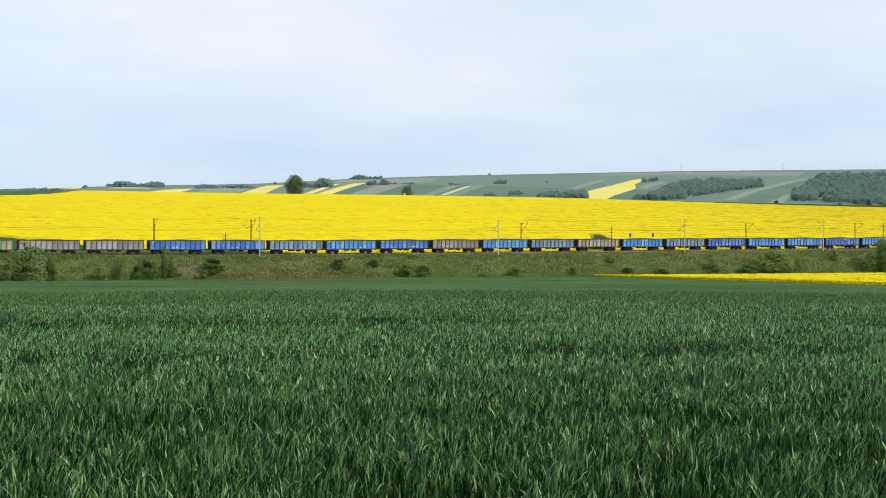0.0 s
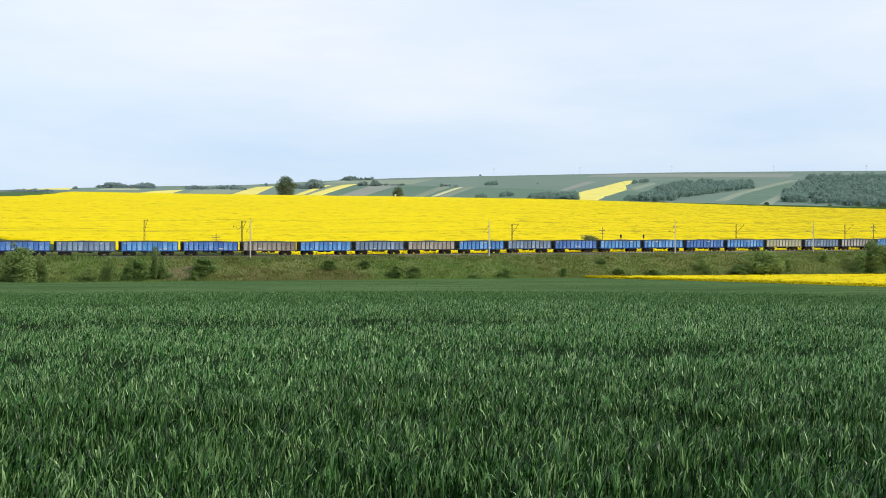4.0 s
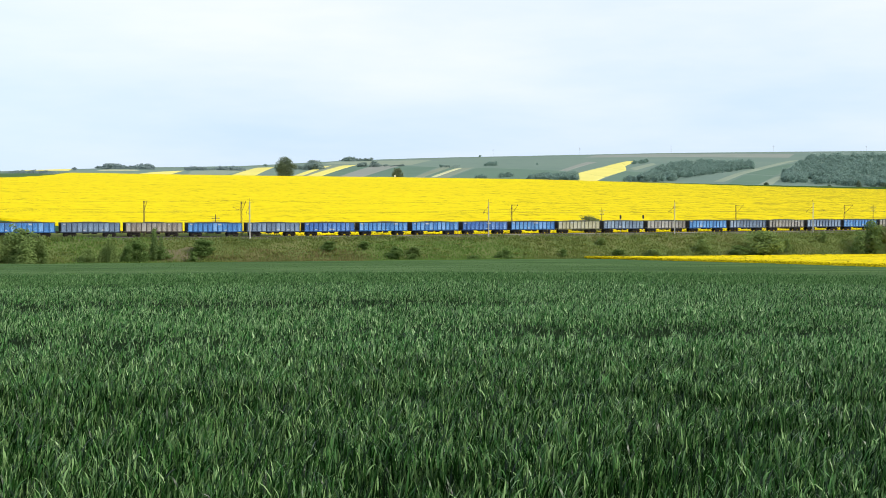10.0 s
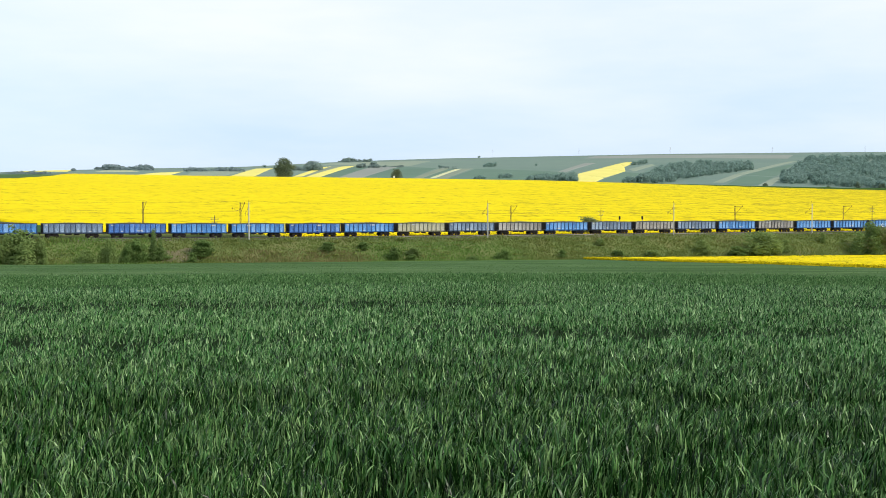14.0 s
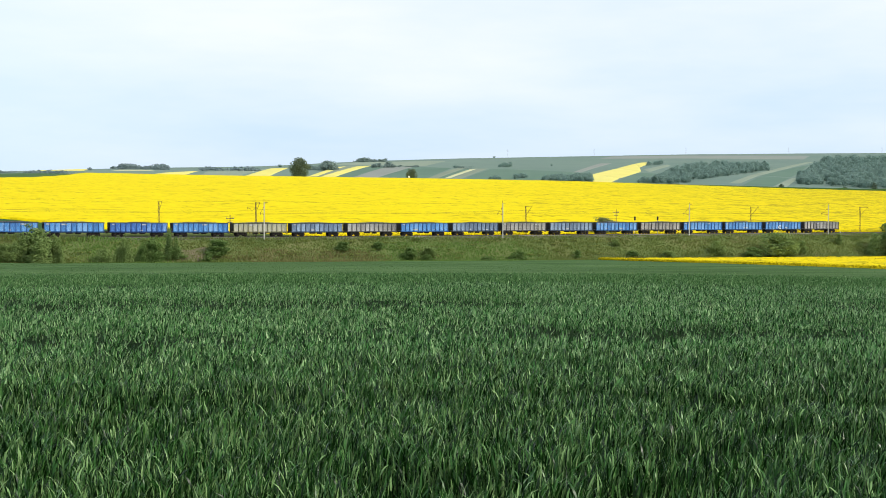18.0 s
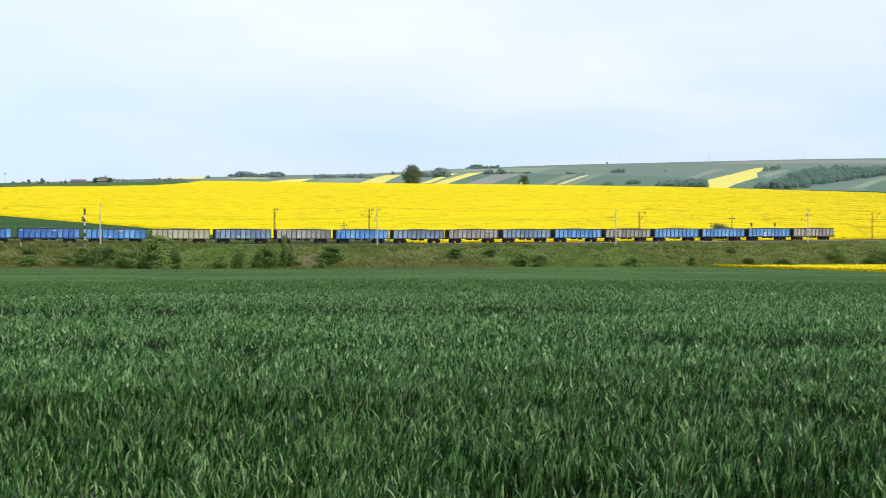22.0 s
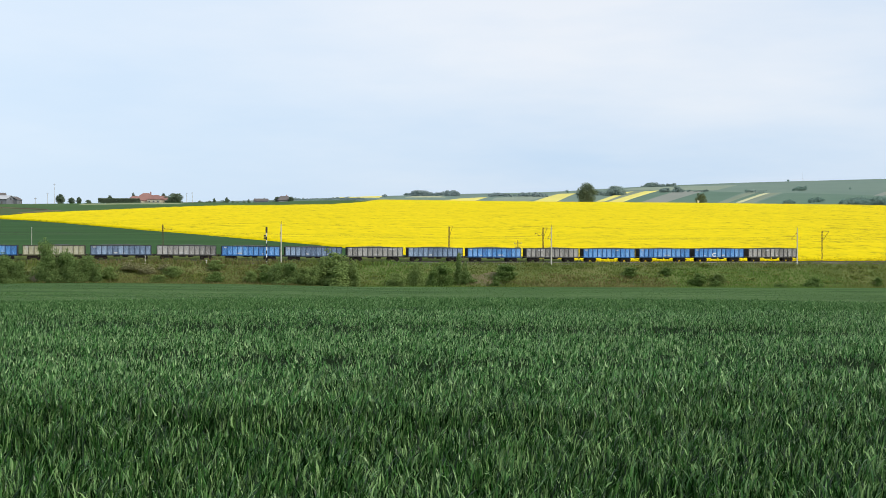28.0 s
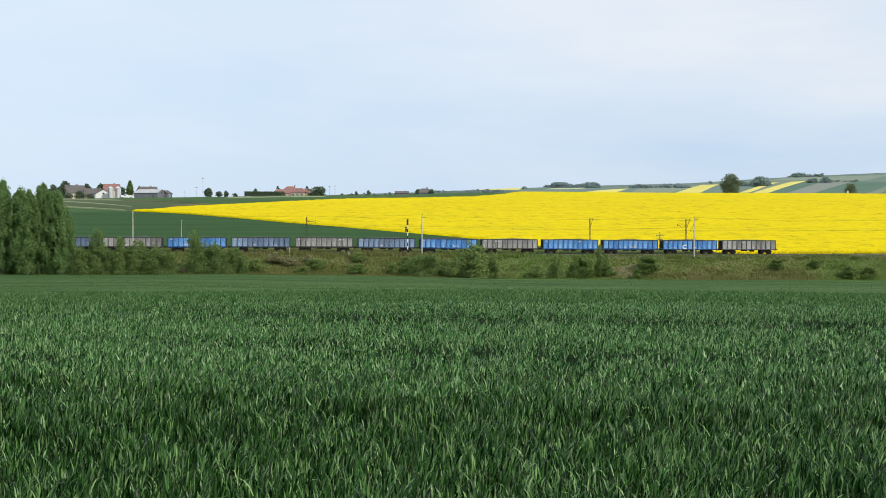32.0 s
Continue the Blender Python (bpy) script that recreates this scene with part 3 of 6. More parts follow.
def lanes(x, y):
    """How far the wheat is pressed down along the old wheel lanes, 0 to 1."""
    wob = 0.35 * np.sin(x * 0.35) + 0.25 * np.sin(x * 0.9 + 1) + 0.14 * np.sin(x * 2.3) + 0.02 * y * np.sin(x * 0.13 + y * 0.05)
    k = 0.0
    for y0, w, a, lo in ((22.6, 2.0, 1.0, 0.95), (15.2, 0.95, 0.85, 0.5), (12.4, 0.35, 0.7, 0.45), (36.0, 1.4, 0.75, 0.7), (41.0, 1.0, 0.6, 0.5),
                         (52.0, 2.2, 0.7, 0.6), (66.0, 2.6, 0.7, 0.6), (84.0, 3.0, 0.6, 0.6), (9.0, 0.3, 0.6, 0.5)):
        gate = np.clip(lo + 0.6 * np.sin(x * 0.23 + y0) + 0.3 * np.sin(x * 0.71 + 2 * y0), 0, 1)
        k = k + a * gate * np.exp(-np.abs((y - y0 - wob) / w) ** 8)
    return np.clip(k, 0, 1)


def drills(v, s):
    """Sparse bands across the far slope of the wheat, 0 to 1."""
    b = np.sin(v * 0.36 + 0.8 * np.sin(s * 0.021)) + 0.7 * np.sin(v * 0.83 + 1.3 + 0.6 * np.sin(s * 0.034 + 1)) + 0.4 * np.sin(s * 0.045 + v * 0.2)
    return smooth(0.3, 1.3, b)


def gaps(x, y):
    """Thin places in the stand, 0 to 1."""
    g = np.sin(x * 2.9 + 1.7 * np.sin(y * 1.9)) * np.sin(y * 3.6 + 1.3 * np.sin(x * 1.6 + 2)) + 0.5 * np.sin(x * 0.9 + 3 * np.sin(y * 0.45))
    return smooth(0.4, 0.85, g)


def pockets(x, y):
    """Low hollows in the crop, longer across the rows than along them, 0 to 1."""
    p = np.sin(x * 0.5 + 2.1 * np.sin(y * 0.23 + 1)) * np.sin(y * 0.85 + 1.5 * np.sin(x * 0.17)) + 0.45 * np.sin(x * 1.3 + y * 0.4 + 2 * np.sin(y * 0.9))
    return smooth(0.5, 1.0, p)


def blades(rng, count, r0, r1, width, length, tiller=1, spread=0.03, deep=0.9, bend=1.0):
    """Wheat leaves over a wedge of the field, in tufts of a few tillers, each leaf bent over its own way."""
    heads = count // tiller
    a = np.radians(rng.uniform(-42, 23, heads))
    r = np.sqrt(r0 ** 2 + rng.uniform(0, 1, heads) * (r1 ** 2 - r0 ** 2))
    x, y = np.repeat(r * np.sin(a), tiller), np.repeat(r * np.cos(a), tiller)
    own = np.repeat(rng.normal(0, 0.04, heads), tiller)
    x, y = x + rng.normal(0, spread, len(x)), y + rng.normal(0, spread, len(y))
    s, v = x * US + y * UC, x * NS + y * NC
    keep = (v < 266) & ~((s > 164) & (v > 95)) & (rng.uniform(0, 1, len(x)) > np.maximum(np.maximum(0.93 * lanes(x, y), 0.85 * gaps(x, y)), np.maximum(0.6 * pockets(x, y) * (r0 > 10), 0.85 * drills(v, s) * (r0 > 90))))
    x, y, own = x[keep], y[keep], own[keep]
    n = len(x)
    press = lanes(x, y)
    ground = height(x, y)
    patch = (0.65 + 0.35 * np.sin(x * 0.35 + 2 * np.sin(y * 0.5))) * np.sin(y * 1.05 + 1.6 * np.sin(x * 0.22) + 0.5 * np.sin(x * 0.9)) - 1.2 * gaps(x, y) - 1.3 * pockets(x, y) * (r0 > 10)
    top = (0.45 + 0.07 * patch + own + rng.normal(0, 0.02, n)) * (1 - 0.75 * press)
    L = length * rng.uniform(0.65, 1.3, n) * (1 - 0.45 * smooth(40, 104, np.hypot(x, y)) * (r0 < 90))
    W = width * rng.uniform(0.6, 1.3, n)
    th = rng.uniform(0, 2 * math.pi, n)
    th = np.where(rng.uniform(0, 1, n) < 0.3, rng.normal(0.1, 0.5, n), th)
    lean = np.clip(rng.beta(1.5, 2.2, n) * bend, 0, 1)
    side = th + math.pi / 2 + rng.normal(0, 0.5, n)
    t, wid = np.array([0.0, 1.0]), np.array([1.0, 0.15])
    out = L[:, None] * lean[:, None] * (t ** 1.25)[None, :]
    up = L[:, None] * (t[None, :] - 0.3 * lean[:, None] * (t ** 2.2)[None, :])
    base = ground + top - L * (1 - 0.3 * lean) - deep * L * rng.uniform(0, 1, n) ** 1.6
    cx = x[:, None] + out * np.cos(th)[:, None]
    cy = y[:, None] + out * np.sin(th)[:, None]
    cz = base[:, None] + up
    hw = 0.5 * W[:, None] * wid[None, :]
    dx, dy = np.cos(side)[:, None] * hw, np.sin(side)[:, None] * hw
    P = np.stack([np.stack([cx - dx, cy - dy, cz], -1), np.stack([cx + dx, cy + dy, cz], -1)], 2)
    P[:, 1, 0] = 0.5 * (P[:, 1, 0] + P[:, 1, 1])
    return P.reshape(n, 4, 3)[:, :3].reshape(-1, 3), np.zeros((0, 4), dtype=np.int64), np.arange(n * 3).reshape(-1, 3)


def arching_blades(rng, count, r0, r1, width, length, tiller, spread, deep):
    """The nearest wheat: longer leaves that rise from the tuft, twist a little and bow over towards the tip."""
    heads = count // tiller
    a = np.radians(rng.uniform(-42, 23, heads))
    r = np.sqrt(r0 ** 2 + rng.uniform(0, 1, heads) * (r1 ** 2 - r0 ** 2))
    x, y = np.repeat(r * np.sin(a), tiller), np.repeat(r * np.cos(a), tiller)
    own = np.repeat(rng.normal(0, 0.03, heads), tiller)
    x, y = x + rng.normal(0, spread, len(x)), y + rng.normal(0, spread, len(y))
    keep = rng.uniform(0, 1, len(x)) > np.maximum(0.93 * lanes(x, y), 0.85 * gaps(x, y))
    x, y, own = x[keep], y[keep], own[keep]
    n = len(x)
    patch = (0.65 + 0.35 * np.sin(x * 0.35 + 2 * np.sin(y * 0.5))) * np.sin(y * 1.05 + 1.6 * np.sin(x * 0.22) + 0.5 * np.sin(x * 0.9)) - 1.0 * gaps(x, y)
    top = (0.45 + 0.06 * patch + own + rng.normal(0, 0.015, n)) * (1 - 0.75 * lanes(x, y))
    L = length * rng.uniform(0.6, 1.35, n)
    W = width * rng.uniform(0.55, 1.3, n)
    th = rng.uniform(0, 2 * math.pi, n)
    th = np.where(rng.uniform(0, 1, n) < 0.3, rng.normal(0.1, 0.6, n), th)
    tilt, bow, twist = np.abs(rng.normal(0.12, 0.14, n)), 1.75 * rng.beta(1.2, 2.6, n), rng.normal(0, 0.7, n)
    t = np.array([0.0, 0.34, 0.68, 1.0])
    wid = np.array([0.65, 1.0, 0.8, 0.05])
    out, up = np.zeros((n, 4)), np.zeros((n, 4))
    for i in range(1, 4):
        lean = tilt + bow * ((t[i] + t[i - 1]) / 2) ** 1.4
        out[:, i] = out[:, i - 1] + L * (t[i] - t[i - 1]) * np.sin(lean)
        up[:, i] = up[:, i - 1] + L * (t[i] - t[i - 1]) * np.cos(lean)
    base = height(x, y) + top - up.max(1) - deep * rng.uniform(0, 1, n) ** 1.8
    side = (th + math.pi / 2 + rng.normal(0, 0.35, n))[:, None] + twist[:, None] * t[None, :]
    hw = 0.5 * W[:, None] * wid[None, :]
    cx, cy, cz = x[:, None] + out * np.cos(th)[:, None], y[:, None] + out * np.sin(th)[:, None], base[:, None] + up
    dx, dy, dz = np.cos(side) * hw, np.sin(side) * hw, 0.35 * hw * np.sin(3 * twist)[:, None]
    P = np.stack([np.stack([cx - dx, cy - dy, cz - dz], -1), np.stack([cx + dx, cy + dy, cz + dz], -1)], 2)
    k = np.arange(n) * 7
    quads = np.concatenate([np.stack([k, k + 1, k + 3, k + 2], -1), np.stack([k + 2, k + 3, k + 5, k + 4], -1)])
    return P.reshape(n, 8, 3)[:, :7].reshape(-1, 3), quads, np.stack([k + 4, k + 5, k + 6], -1)


rng = np.random.RandomState(11)
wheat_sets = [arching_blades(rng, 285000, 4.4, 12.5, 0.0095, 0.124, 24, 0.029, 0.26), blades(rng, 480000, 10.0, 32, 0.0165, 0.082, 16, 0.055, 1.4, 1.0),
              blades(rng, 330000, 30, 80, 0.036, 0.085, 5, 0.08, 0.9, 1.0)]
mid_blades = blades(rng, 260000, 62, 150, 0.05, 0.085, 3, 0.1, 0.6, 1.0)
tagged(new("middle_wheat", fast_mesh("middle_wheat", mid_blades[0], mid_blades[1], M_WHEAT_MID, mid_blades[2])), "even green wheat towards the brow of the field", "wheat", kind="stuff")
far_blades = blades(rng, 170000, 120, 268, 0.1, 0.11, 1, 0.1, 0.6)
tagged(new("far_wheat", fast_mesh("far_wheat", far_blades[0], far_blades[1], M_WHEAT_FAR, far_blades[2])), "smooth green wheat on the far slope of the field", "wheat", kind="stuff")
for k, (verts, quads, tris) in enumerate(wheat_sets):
    tagged(new("wheat", fast_mesh("wheat", verts, quads, (M_WHEAT, M_WHEAT_LIT, M_WHEAT_MID)[k], tris)),
           "dense young wheat, glints put into its leaf colour" if k else "dense upright dark green wheat leaves, pale glints put into the colour", "wheat", kind="stuff")
del wheat_sets

# ---- railway ----
TRACK_V, NEAR_V = 286.2, 281.8


def along(name, profile, s0, s1, mat):
    """A straight bar along the line from a cross-section of (v, z)."""
    vs, n = [], len(profile)
    for s in np.arange(s0, s1 + 1, 15.0):
        for v, z in profile:
            x, y = track_xy(s, v)
            vs.append((x, y, z + float(grade(s))))
    k = len(vs) // n
    fs = [(i * n + j, (i + 1) * n + j, (i + 1) * n + (j + 1) % n, i * n + (j + 1) % n) for i in range(k - 1) for j in range(n)]
    return mesh_of(name, vs, fs, mat)


bed = along("ballast_bed", [(277.4, -5.1), (279.0, -4.62), (288.4, -4.62), (290.1, -5.1), (290.1, -5.4), (277.4, -5.4)], -320, 640, M_BALLAST)
structure("ballast_bed", bed, "brown-grey crushed stone ballast of a double railway line", "ballast")
for v0 in (NEAR_V, TRACK_V):
    for side in (-0.75, 0.75):
        v = v0 + side
        rail = along("rail", [(v - 0.035, RAIL), (v + 0.035, RAIL), (v + 0.02, RAIL - 0.06), (v + 0.07, RAIL - 0.17), (v - 0.07, RAIL - 0.17), (v - 0.02, RAIL - 0.06)], -320, 640, M_RAIL)
        structure("rail", rail, "rusty steel running rail on the ballast", "rail")

# ---- freight wagons ----
PITCH, BODY = 14.04, 12.8


def wagon_parts(colour):
    """Meshes of one four-axle open coal wagon; x along the train, near side towards -y, z from the rail."""
    mat = PAINTS[colour][0]
    k = {}
    bm = bmesh.new()
    hx, hy = BODY / 2, 1.42
    box(bm, -hx, hx, hy - 0.06, hy, 1.15, 3.12)
    box(bm, -hx, hx, -hy, hy, 1.1, 1.25)
    k["body"] = done("body", bm, mat)
    bm = bmesh.new()
    box(bm, -0.03, 0.03, -hy + 0.02, hy - 0.08, 1.26, 3.02)
    k["end_wall"] = done("end_wall", bm, M_GRIME_SHADE)
    bm = bmesh.new()
    box(bm, 0.0, 0.1, -0.06, 0.06, 1.2, 3.0)
    k["end_post"] = done("end_post", bm, M_GRIME_SHADE)
    bm = bmesh.new()
    w = BODY / 11
    box(bm, -w / 2 + 0.05, w / 2 - 0.05, -0.03, 0.03, -0.92, 0.92, 0.01)
    k["panel"] = done("side_panel", bm, mat)
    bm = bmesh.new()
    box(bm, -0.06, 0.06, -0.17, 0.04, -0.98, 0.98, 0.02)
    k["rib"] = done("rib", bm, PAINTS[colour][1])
    bm = bmesh.new()
    for sgn in (-1, 1):
        box(bm, -hx - 0.08, hx + 0.08, sgn * hy - 0.1, sgn * hy + 0.1, 3.03, 3.16, 0.02)
    for e in (-1, 1):
        box(bm, e * hx - 0.08, e * hx + 0.08, -hy - 0.1, hy + 0.1, 3.03, 3.16, 0.02)
    k["top_rail"] = done("top_rail", bm, M_GRIME_SHADE)
    bm = bmesh.new()
    for sgn in (-1, 1):
        box(bm, -hx - 0.1, hx + 0.1, sgn * (hy + 0.02) - 0.08, sgn * (hy + 0.02) + 0.08, 0.95, 1.17)
    k["sill"] = done("sill", bm, PAINTS[colour][1])
    bm = bmesh.new()
    box(bm, -hx - 0.1, -hx + 0.15, -1.35, 1.35, 0.85, 1.16)
    box(bm, hx - 0.15, hx + 0.1, -1.35, 1.35, 0.85, 1.16)
    box(bm, -hx, hx, -0.3, 0.3, 0.85, 1.12)
    box(bm, -1.6, -0.2, -0.9, -0.3, 0.62, 0.95)
    rod(bm, (0.3, -0.6, 0.75), (1.5, -0.6, 0.75), 0.2)
    k["underframe"] = done("underframe", bm, M_UNDER)
    bm = bmesh.new()
    for sgn in (-1, 1):
        y = sgn * 1.02
        for x0, x1, z0, z1 in ((-1.3, 1.3, 0.5, 0.68), (-0.45, 0.45, 0.34, 0.82), (-1.15, -0.65, 0.3, 0.62), (0.65, 1.15, 0.3, 0.62)):
            box(bm, x0, x1, y - 0.07, y + 0.07, z0, z1, 0.03)
        for x in (-0.25, 0, 0.25):
            rod(bm, (x, y, 0.38), (x, y, 0.75), 0.09)
    box(bm, -0.25, 0.25, -1.0, 1.0, 0.55, 0.9)
    k["bogie"] = done("bogie", bm, M_UNDER)
    bm = bmesh.new()
    for sgn in (-1, 1):
        rod(bm, (0, sgn * 0.69, 0), (0, sgn * 0.82, 0), 0.46, seg=20)
        rod(bm, (0, sgn * 0.66, 0), (0, sgn * 0.69, 0), 0.49, seg=20)
    rod(bm, (0, -0.95, 0), (0, 0.95, 0), 0.085)
    k["wheelset"] = done("wheelset", bm, M_UNDER)
    bm = bmesh.new()
    rod(bm, (0, 0, 0), (0.42, 0, 0), 0.11)
    rod(bm, (0.42, 0, 0), (0.47, 0, 0), 0.23, 0.21, seg=14)
    k["buffer"] = done("buffer", bm, M_UNDER)
    bm = bmesh.new()
    box(bm, 0, 0.6, -0.05, 0.05, -0.04, 0.04, 0.02)
    box(bm, 0.35, 0.45, -0.05, 0.05, -0.35, 0, 0.02)
    k["coupling"] = done("coupling", bm, M_UNDER)
    return k


def coal_mesh(seed):
    rs = np.random.RandomState(seed)
    nx, ny = 44, 9
    X, Y = np.meshgrid(np.linspace(-6.33, 6.33, nx), np.linspace(-1.35, 1.35, ny), indexing="ij")
    h = 0.05 + 0.26 * np.maximum(0, 1 - (np.abs(X - rs.uniform(-1, 1)) / rs.uniform(3.5, 6.5)) ** 2) * (1 - (np.abs(Y) / 1.5) ** 2)
    h += rs.uniform(-0.05, 0.07, X.shape)
    Z = 3.0 + np.where(np.abs(Y) > 1.3, -0.05, h)
    return sheet("coal_load", X, Y, Z, M_COAL, False)


bm = bmesh.new()
box(bm, -0.5, 0.5, -0.006, 0.006, -0.5, 0.5)
MARKS = done("stencil", bm, M_CHALK)
KITS = {c: wagon_parts(c) for c in PAINTS}
COALS = [coal_mesh(i) for i in range(6)]


def wagon(colour, n):
    k = KITS[colour]
    root = tagged(new("coal_wagon"), f"{PAINTS[colour][2]} open steel coal wagon heaped with black coal", "freight wagon", "wagons of the coal train")
    part("body", k["body"], None, root)
    for i in range(11):
        p = part("side_panel", k["panel"], None, root)
        p.location = (-BODY / 2 + (i + 0.5) * BODY / 11, -1.39, 2.13)
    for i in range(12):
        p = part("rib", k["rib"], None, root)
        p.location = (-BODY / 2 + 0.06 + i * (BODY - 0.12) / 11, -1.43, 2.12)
    for e in (-1, 1):
        p = part("end_wall", k["end_wall"], None, root, "dark end wall, shade put into its colour")
        p.location, p.rotation_euler = (e * (BODY / 2 - 0.05), 0, 0), (0, 0, 0 if e > 0 else math.pi)
        for i in range(5):
            q = part("end_post", k["end_post"], None, p)
            q.location = (0.02, -1.16 + 0.58 * i, 0)
    part("top_rail", k["top_rail"], None, root, "coal-blackened top rail")
    part("underframe", k["underframe"], None, root)
    part("sill", k["sill"], None, root)
    part("coal_load", COALS[n % 6], None, root, "heaped black coal")
    rs_ = random.Random(n * 7 + 3)
    for mx, mz, mw, mh in ((-5.6, 2.75, 0.6, 0.24), (rs_.uniform(-3, 4), rs_.choice((2.7, 1.5)), rs_.uniform(0.5, 1.3), 0.28), (rs_.uniform(-4, 4.5), 1.42, rs_.uniform(0.3, 0.9), 0.2)):
        p = part("stencil", MARKS, None, root, "white painted marking")
        p.location, p.scale = (mx, -1.43, mz), (mw, 1, mh)
    for bx in (-4.3, 4.3):
        b = part("bogie", k["bogie"], None, root)
        b.location = (bx, 0, 0)
        for wx in (-0.9, 0.9):
            w = part("wheelset", k["wheelset"], None, b)
            w.location = (wx, 0, 0.46)
    for e in (-1, 1):
        for y in (-0.88, 0.88):
            p = part("buffer", k["buffer"], None, root)
            p.location = (e * (BODY / 2 + 0.12), y, 1.05)
            p.rotation_euler = (0, 0, 0 if e > 0 else math.pi)
        p = part("coupling", k["coupling"], None, root)
        p.location = (e * (BODY / 2 + 0.1), 0, 1.0)
        p.rotation_euler = (0, 0, 0 if e > 0 else math.pi)
    return root


# from the last wagon forwards
ORDER = ("grey blue blue blue grey blue slate grey slate blue grey slate tan blue navy blue blue navy slate blue brown slate blue brown "
         "navy blue slate navy navy grey grey tan grey slate blue").split()
TRAIN = [wagon(c, i) for i, c in enumerate(ORDER)]
# the second wagon from the rear carries a large white ring mark low on its side
bm = bmesh.new()
for i in range(20):
    a0, a1 = 0.7 + i * 4.9 / 20, 0.7 + (i + 1) * 4.9 / 20
    bm.faces.new([bm.verts.new((math.cos(q) * rr_ * 1.25, 0, math.sin(q) * rr_)) for q, rr_ in ((a0, 0.28), (a1, 0.28), (a1, 0.5), (a0, 0.5))])
part("ring_mark", bm, M_WHITE, TRAIN[1], "large white painted ring mark").location = (-1.3, -1.62, 1.62)
# seconds and the place of the train's rear coupling along the line
REAR = [(0, 469.3), (6, 400.1), (13, 319.6), (18, 262.9), (23, 206.9), (28, 152.1), (32, 108.4)]

# ---- foliage ----
def leaf_cloud(rng, blobs, count, size, droop=0.0, jitter=0.42, up=0.3, inner=0.25):
    """Leaf quads scattered through a set of ellipsoids, thickest near their skins."""
    blobs = np.asarray(blobs, float)
    vol = blobs[:, 3] * blobs[:, 4] * blobs[:, 5]
    pick = rng.choice(len(blobs), count, p=vol ** 0.8 / (vol ** 0.8).sum())
    d = rng.normal(size=(count, 3))
    d /= np.linalg.norm(d, axis=1)[:, None]
    rad = rng.uniform(inner, 1.0, count) ** 0.45 * (1 + 0.35 * rng.uniform(0, 1, count) ** 3)
    c = blobs[pick, :3] + d * blobs[pick, 3:] * rad[:, None]
    n = d + rng.normal(0, jitter, (count, 3)) + np.array([0, 0, up])
    n /= np.linalg.norm(n, axis=1)[:, None]
    a = np.cross(n, rng.normal(size=(count, 3)))
    a /= np.linalg.norm(a, axis=1)[:, None]
    b = np.cross(n, a)
    sz = size * rng.uniform(0.55, 1.3, count)[:, None]
    a, b = a * sz * 0.5, b * sz * 0.75
    b[:, 2] -= droop * size
    verts = np.stack([c - a - 0.7 * b, c + 1.1 * a - 0.5 * b, c - 0.1 * a + 1.1 * b], 1).reshape(-1, 3)
    verts[:, 2] = np.maximum(verts[:, 2], 0.01)
    return verts, np.arange(count * 3).reshape(-1, 3)


def crown_mesh(name, rng, blobs, count, size, mat, droop=0.0):
    v, q = leaf_cloud(rng, blobs, count, size, droop)
    return fast_mesh(name, v, [], mat, q)


def stem_mesh(rng, h, r, limbs, spread, mat=None):
    bm = bmesh.new()
    top = Vector((rng.uniform(-0.04, 0.04) * h, rng.uniform(-0.04, 0.04) * h, h))
    mid = Vector((top.x * 0.3, top.y * 0.3, h * 0.5))
    rod(bm, (0, 0, -0.15 * r - 0.02), mid, r, r * 0.65, 7)
    rod(bm, mid, top, r * 0.65, r * 0.2, 6)
    for _ in range(limbs):
        k = rng.uniform(0.2, 0.8)
        p = mid * (k / 0.5) if k < 0.5 else mid.lerp(top, (k - 0.5) / 0.5)
        a = rng.uniform(0, 6.28)
        ln = spread * (1.1 - k) * rng.uniform(0.6, 1.1)
        rod(bm, p, p + Vector((math.cos(a) * ln, math.sin(a) * ln, ln * 0.8)), r * 0.35, r * 0.1, 5)
    return done("stem", bm, mat or M_BARK)


def bush_blobs(rng, n):
    """Leafy clumps strung along several leaning stems of unequal height, thinner towards their tips."""
    out = []
    stems = rng.randint(6, 10)
    for k in range(stems):
        a, d = 6.28 * k / stems + rng.uniform(-0.4, 0.4), rng.uniform(0.02, 0.36)
        top = rng.uniform(0.55, 1.0) * (1.05 - 0.9 * d)
        if k == 0:
            d, top = 0.04, 0.98
        lean = rng.uniform(-0.08, 0.14)
        for i in range(n // stems):
            f = (i + rng.uniform(0.2, 0.8)) / (n // stems)
            w = rng.uniform(0.09, 0.18) * (1.15 - 0.5 * f)
            q = d + lean * f
            out.append((math.cos(a) * q + rng.normal(0, 0.035), math.sin(a) * q + rng.normal(0, 0.035), 0.05 + top * f, w, w, w * rng.uniform(0.55, 0.9)))
    return out


def dome_blobs(rng, n):
    """Close clumps filling a broad uneven dome."""
    out = []
    for _ in range(n):
        a, k, z = rng.uniform(0, 6.28), rng.uniform(0, 0.34), rng.uniform(0.1, 0.86)
        w = rng.uniform(0.13, 0.22) * (1.2 - 0.45 * z)
        out.append((math.cos(a) * k * (1.2 - 0.65 * z), math.sin(a) * k * (1.2 - 0.65 * z), z, w, w, w * rng.uniform(0.6, 0.95)))
    return out


BUSHES = []
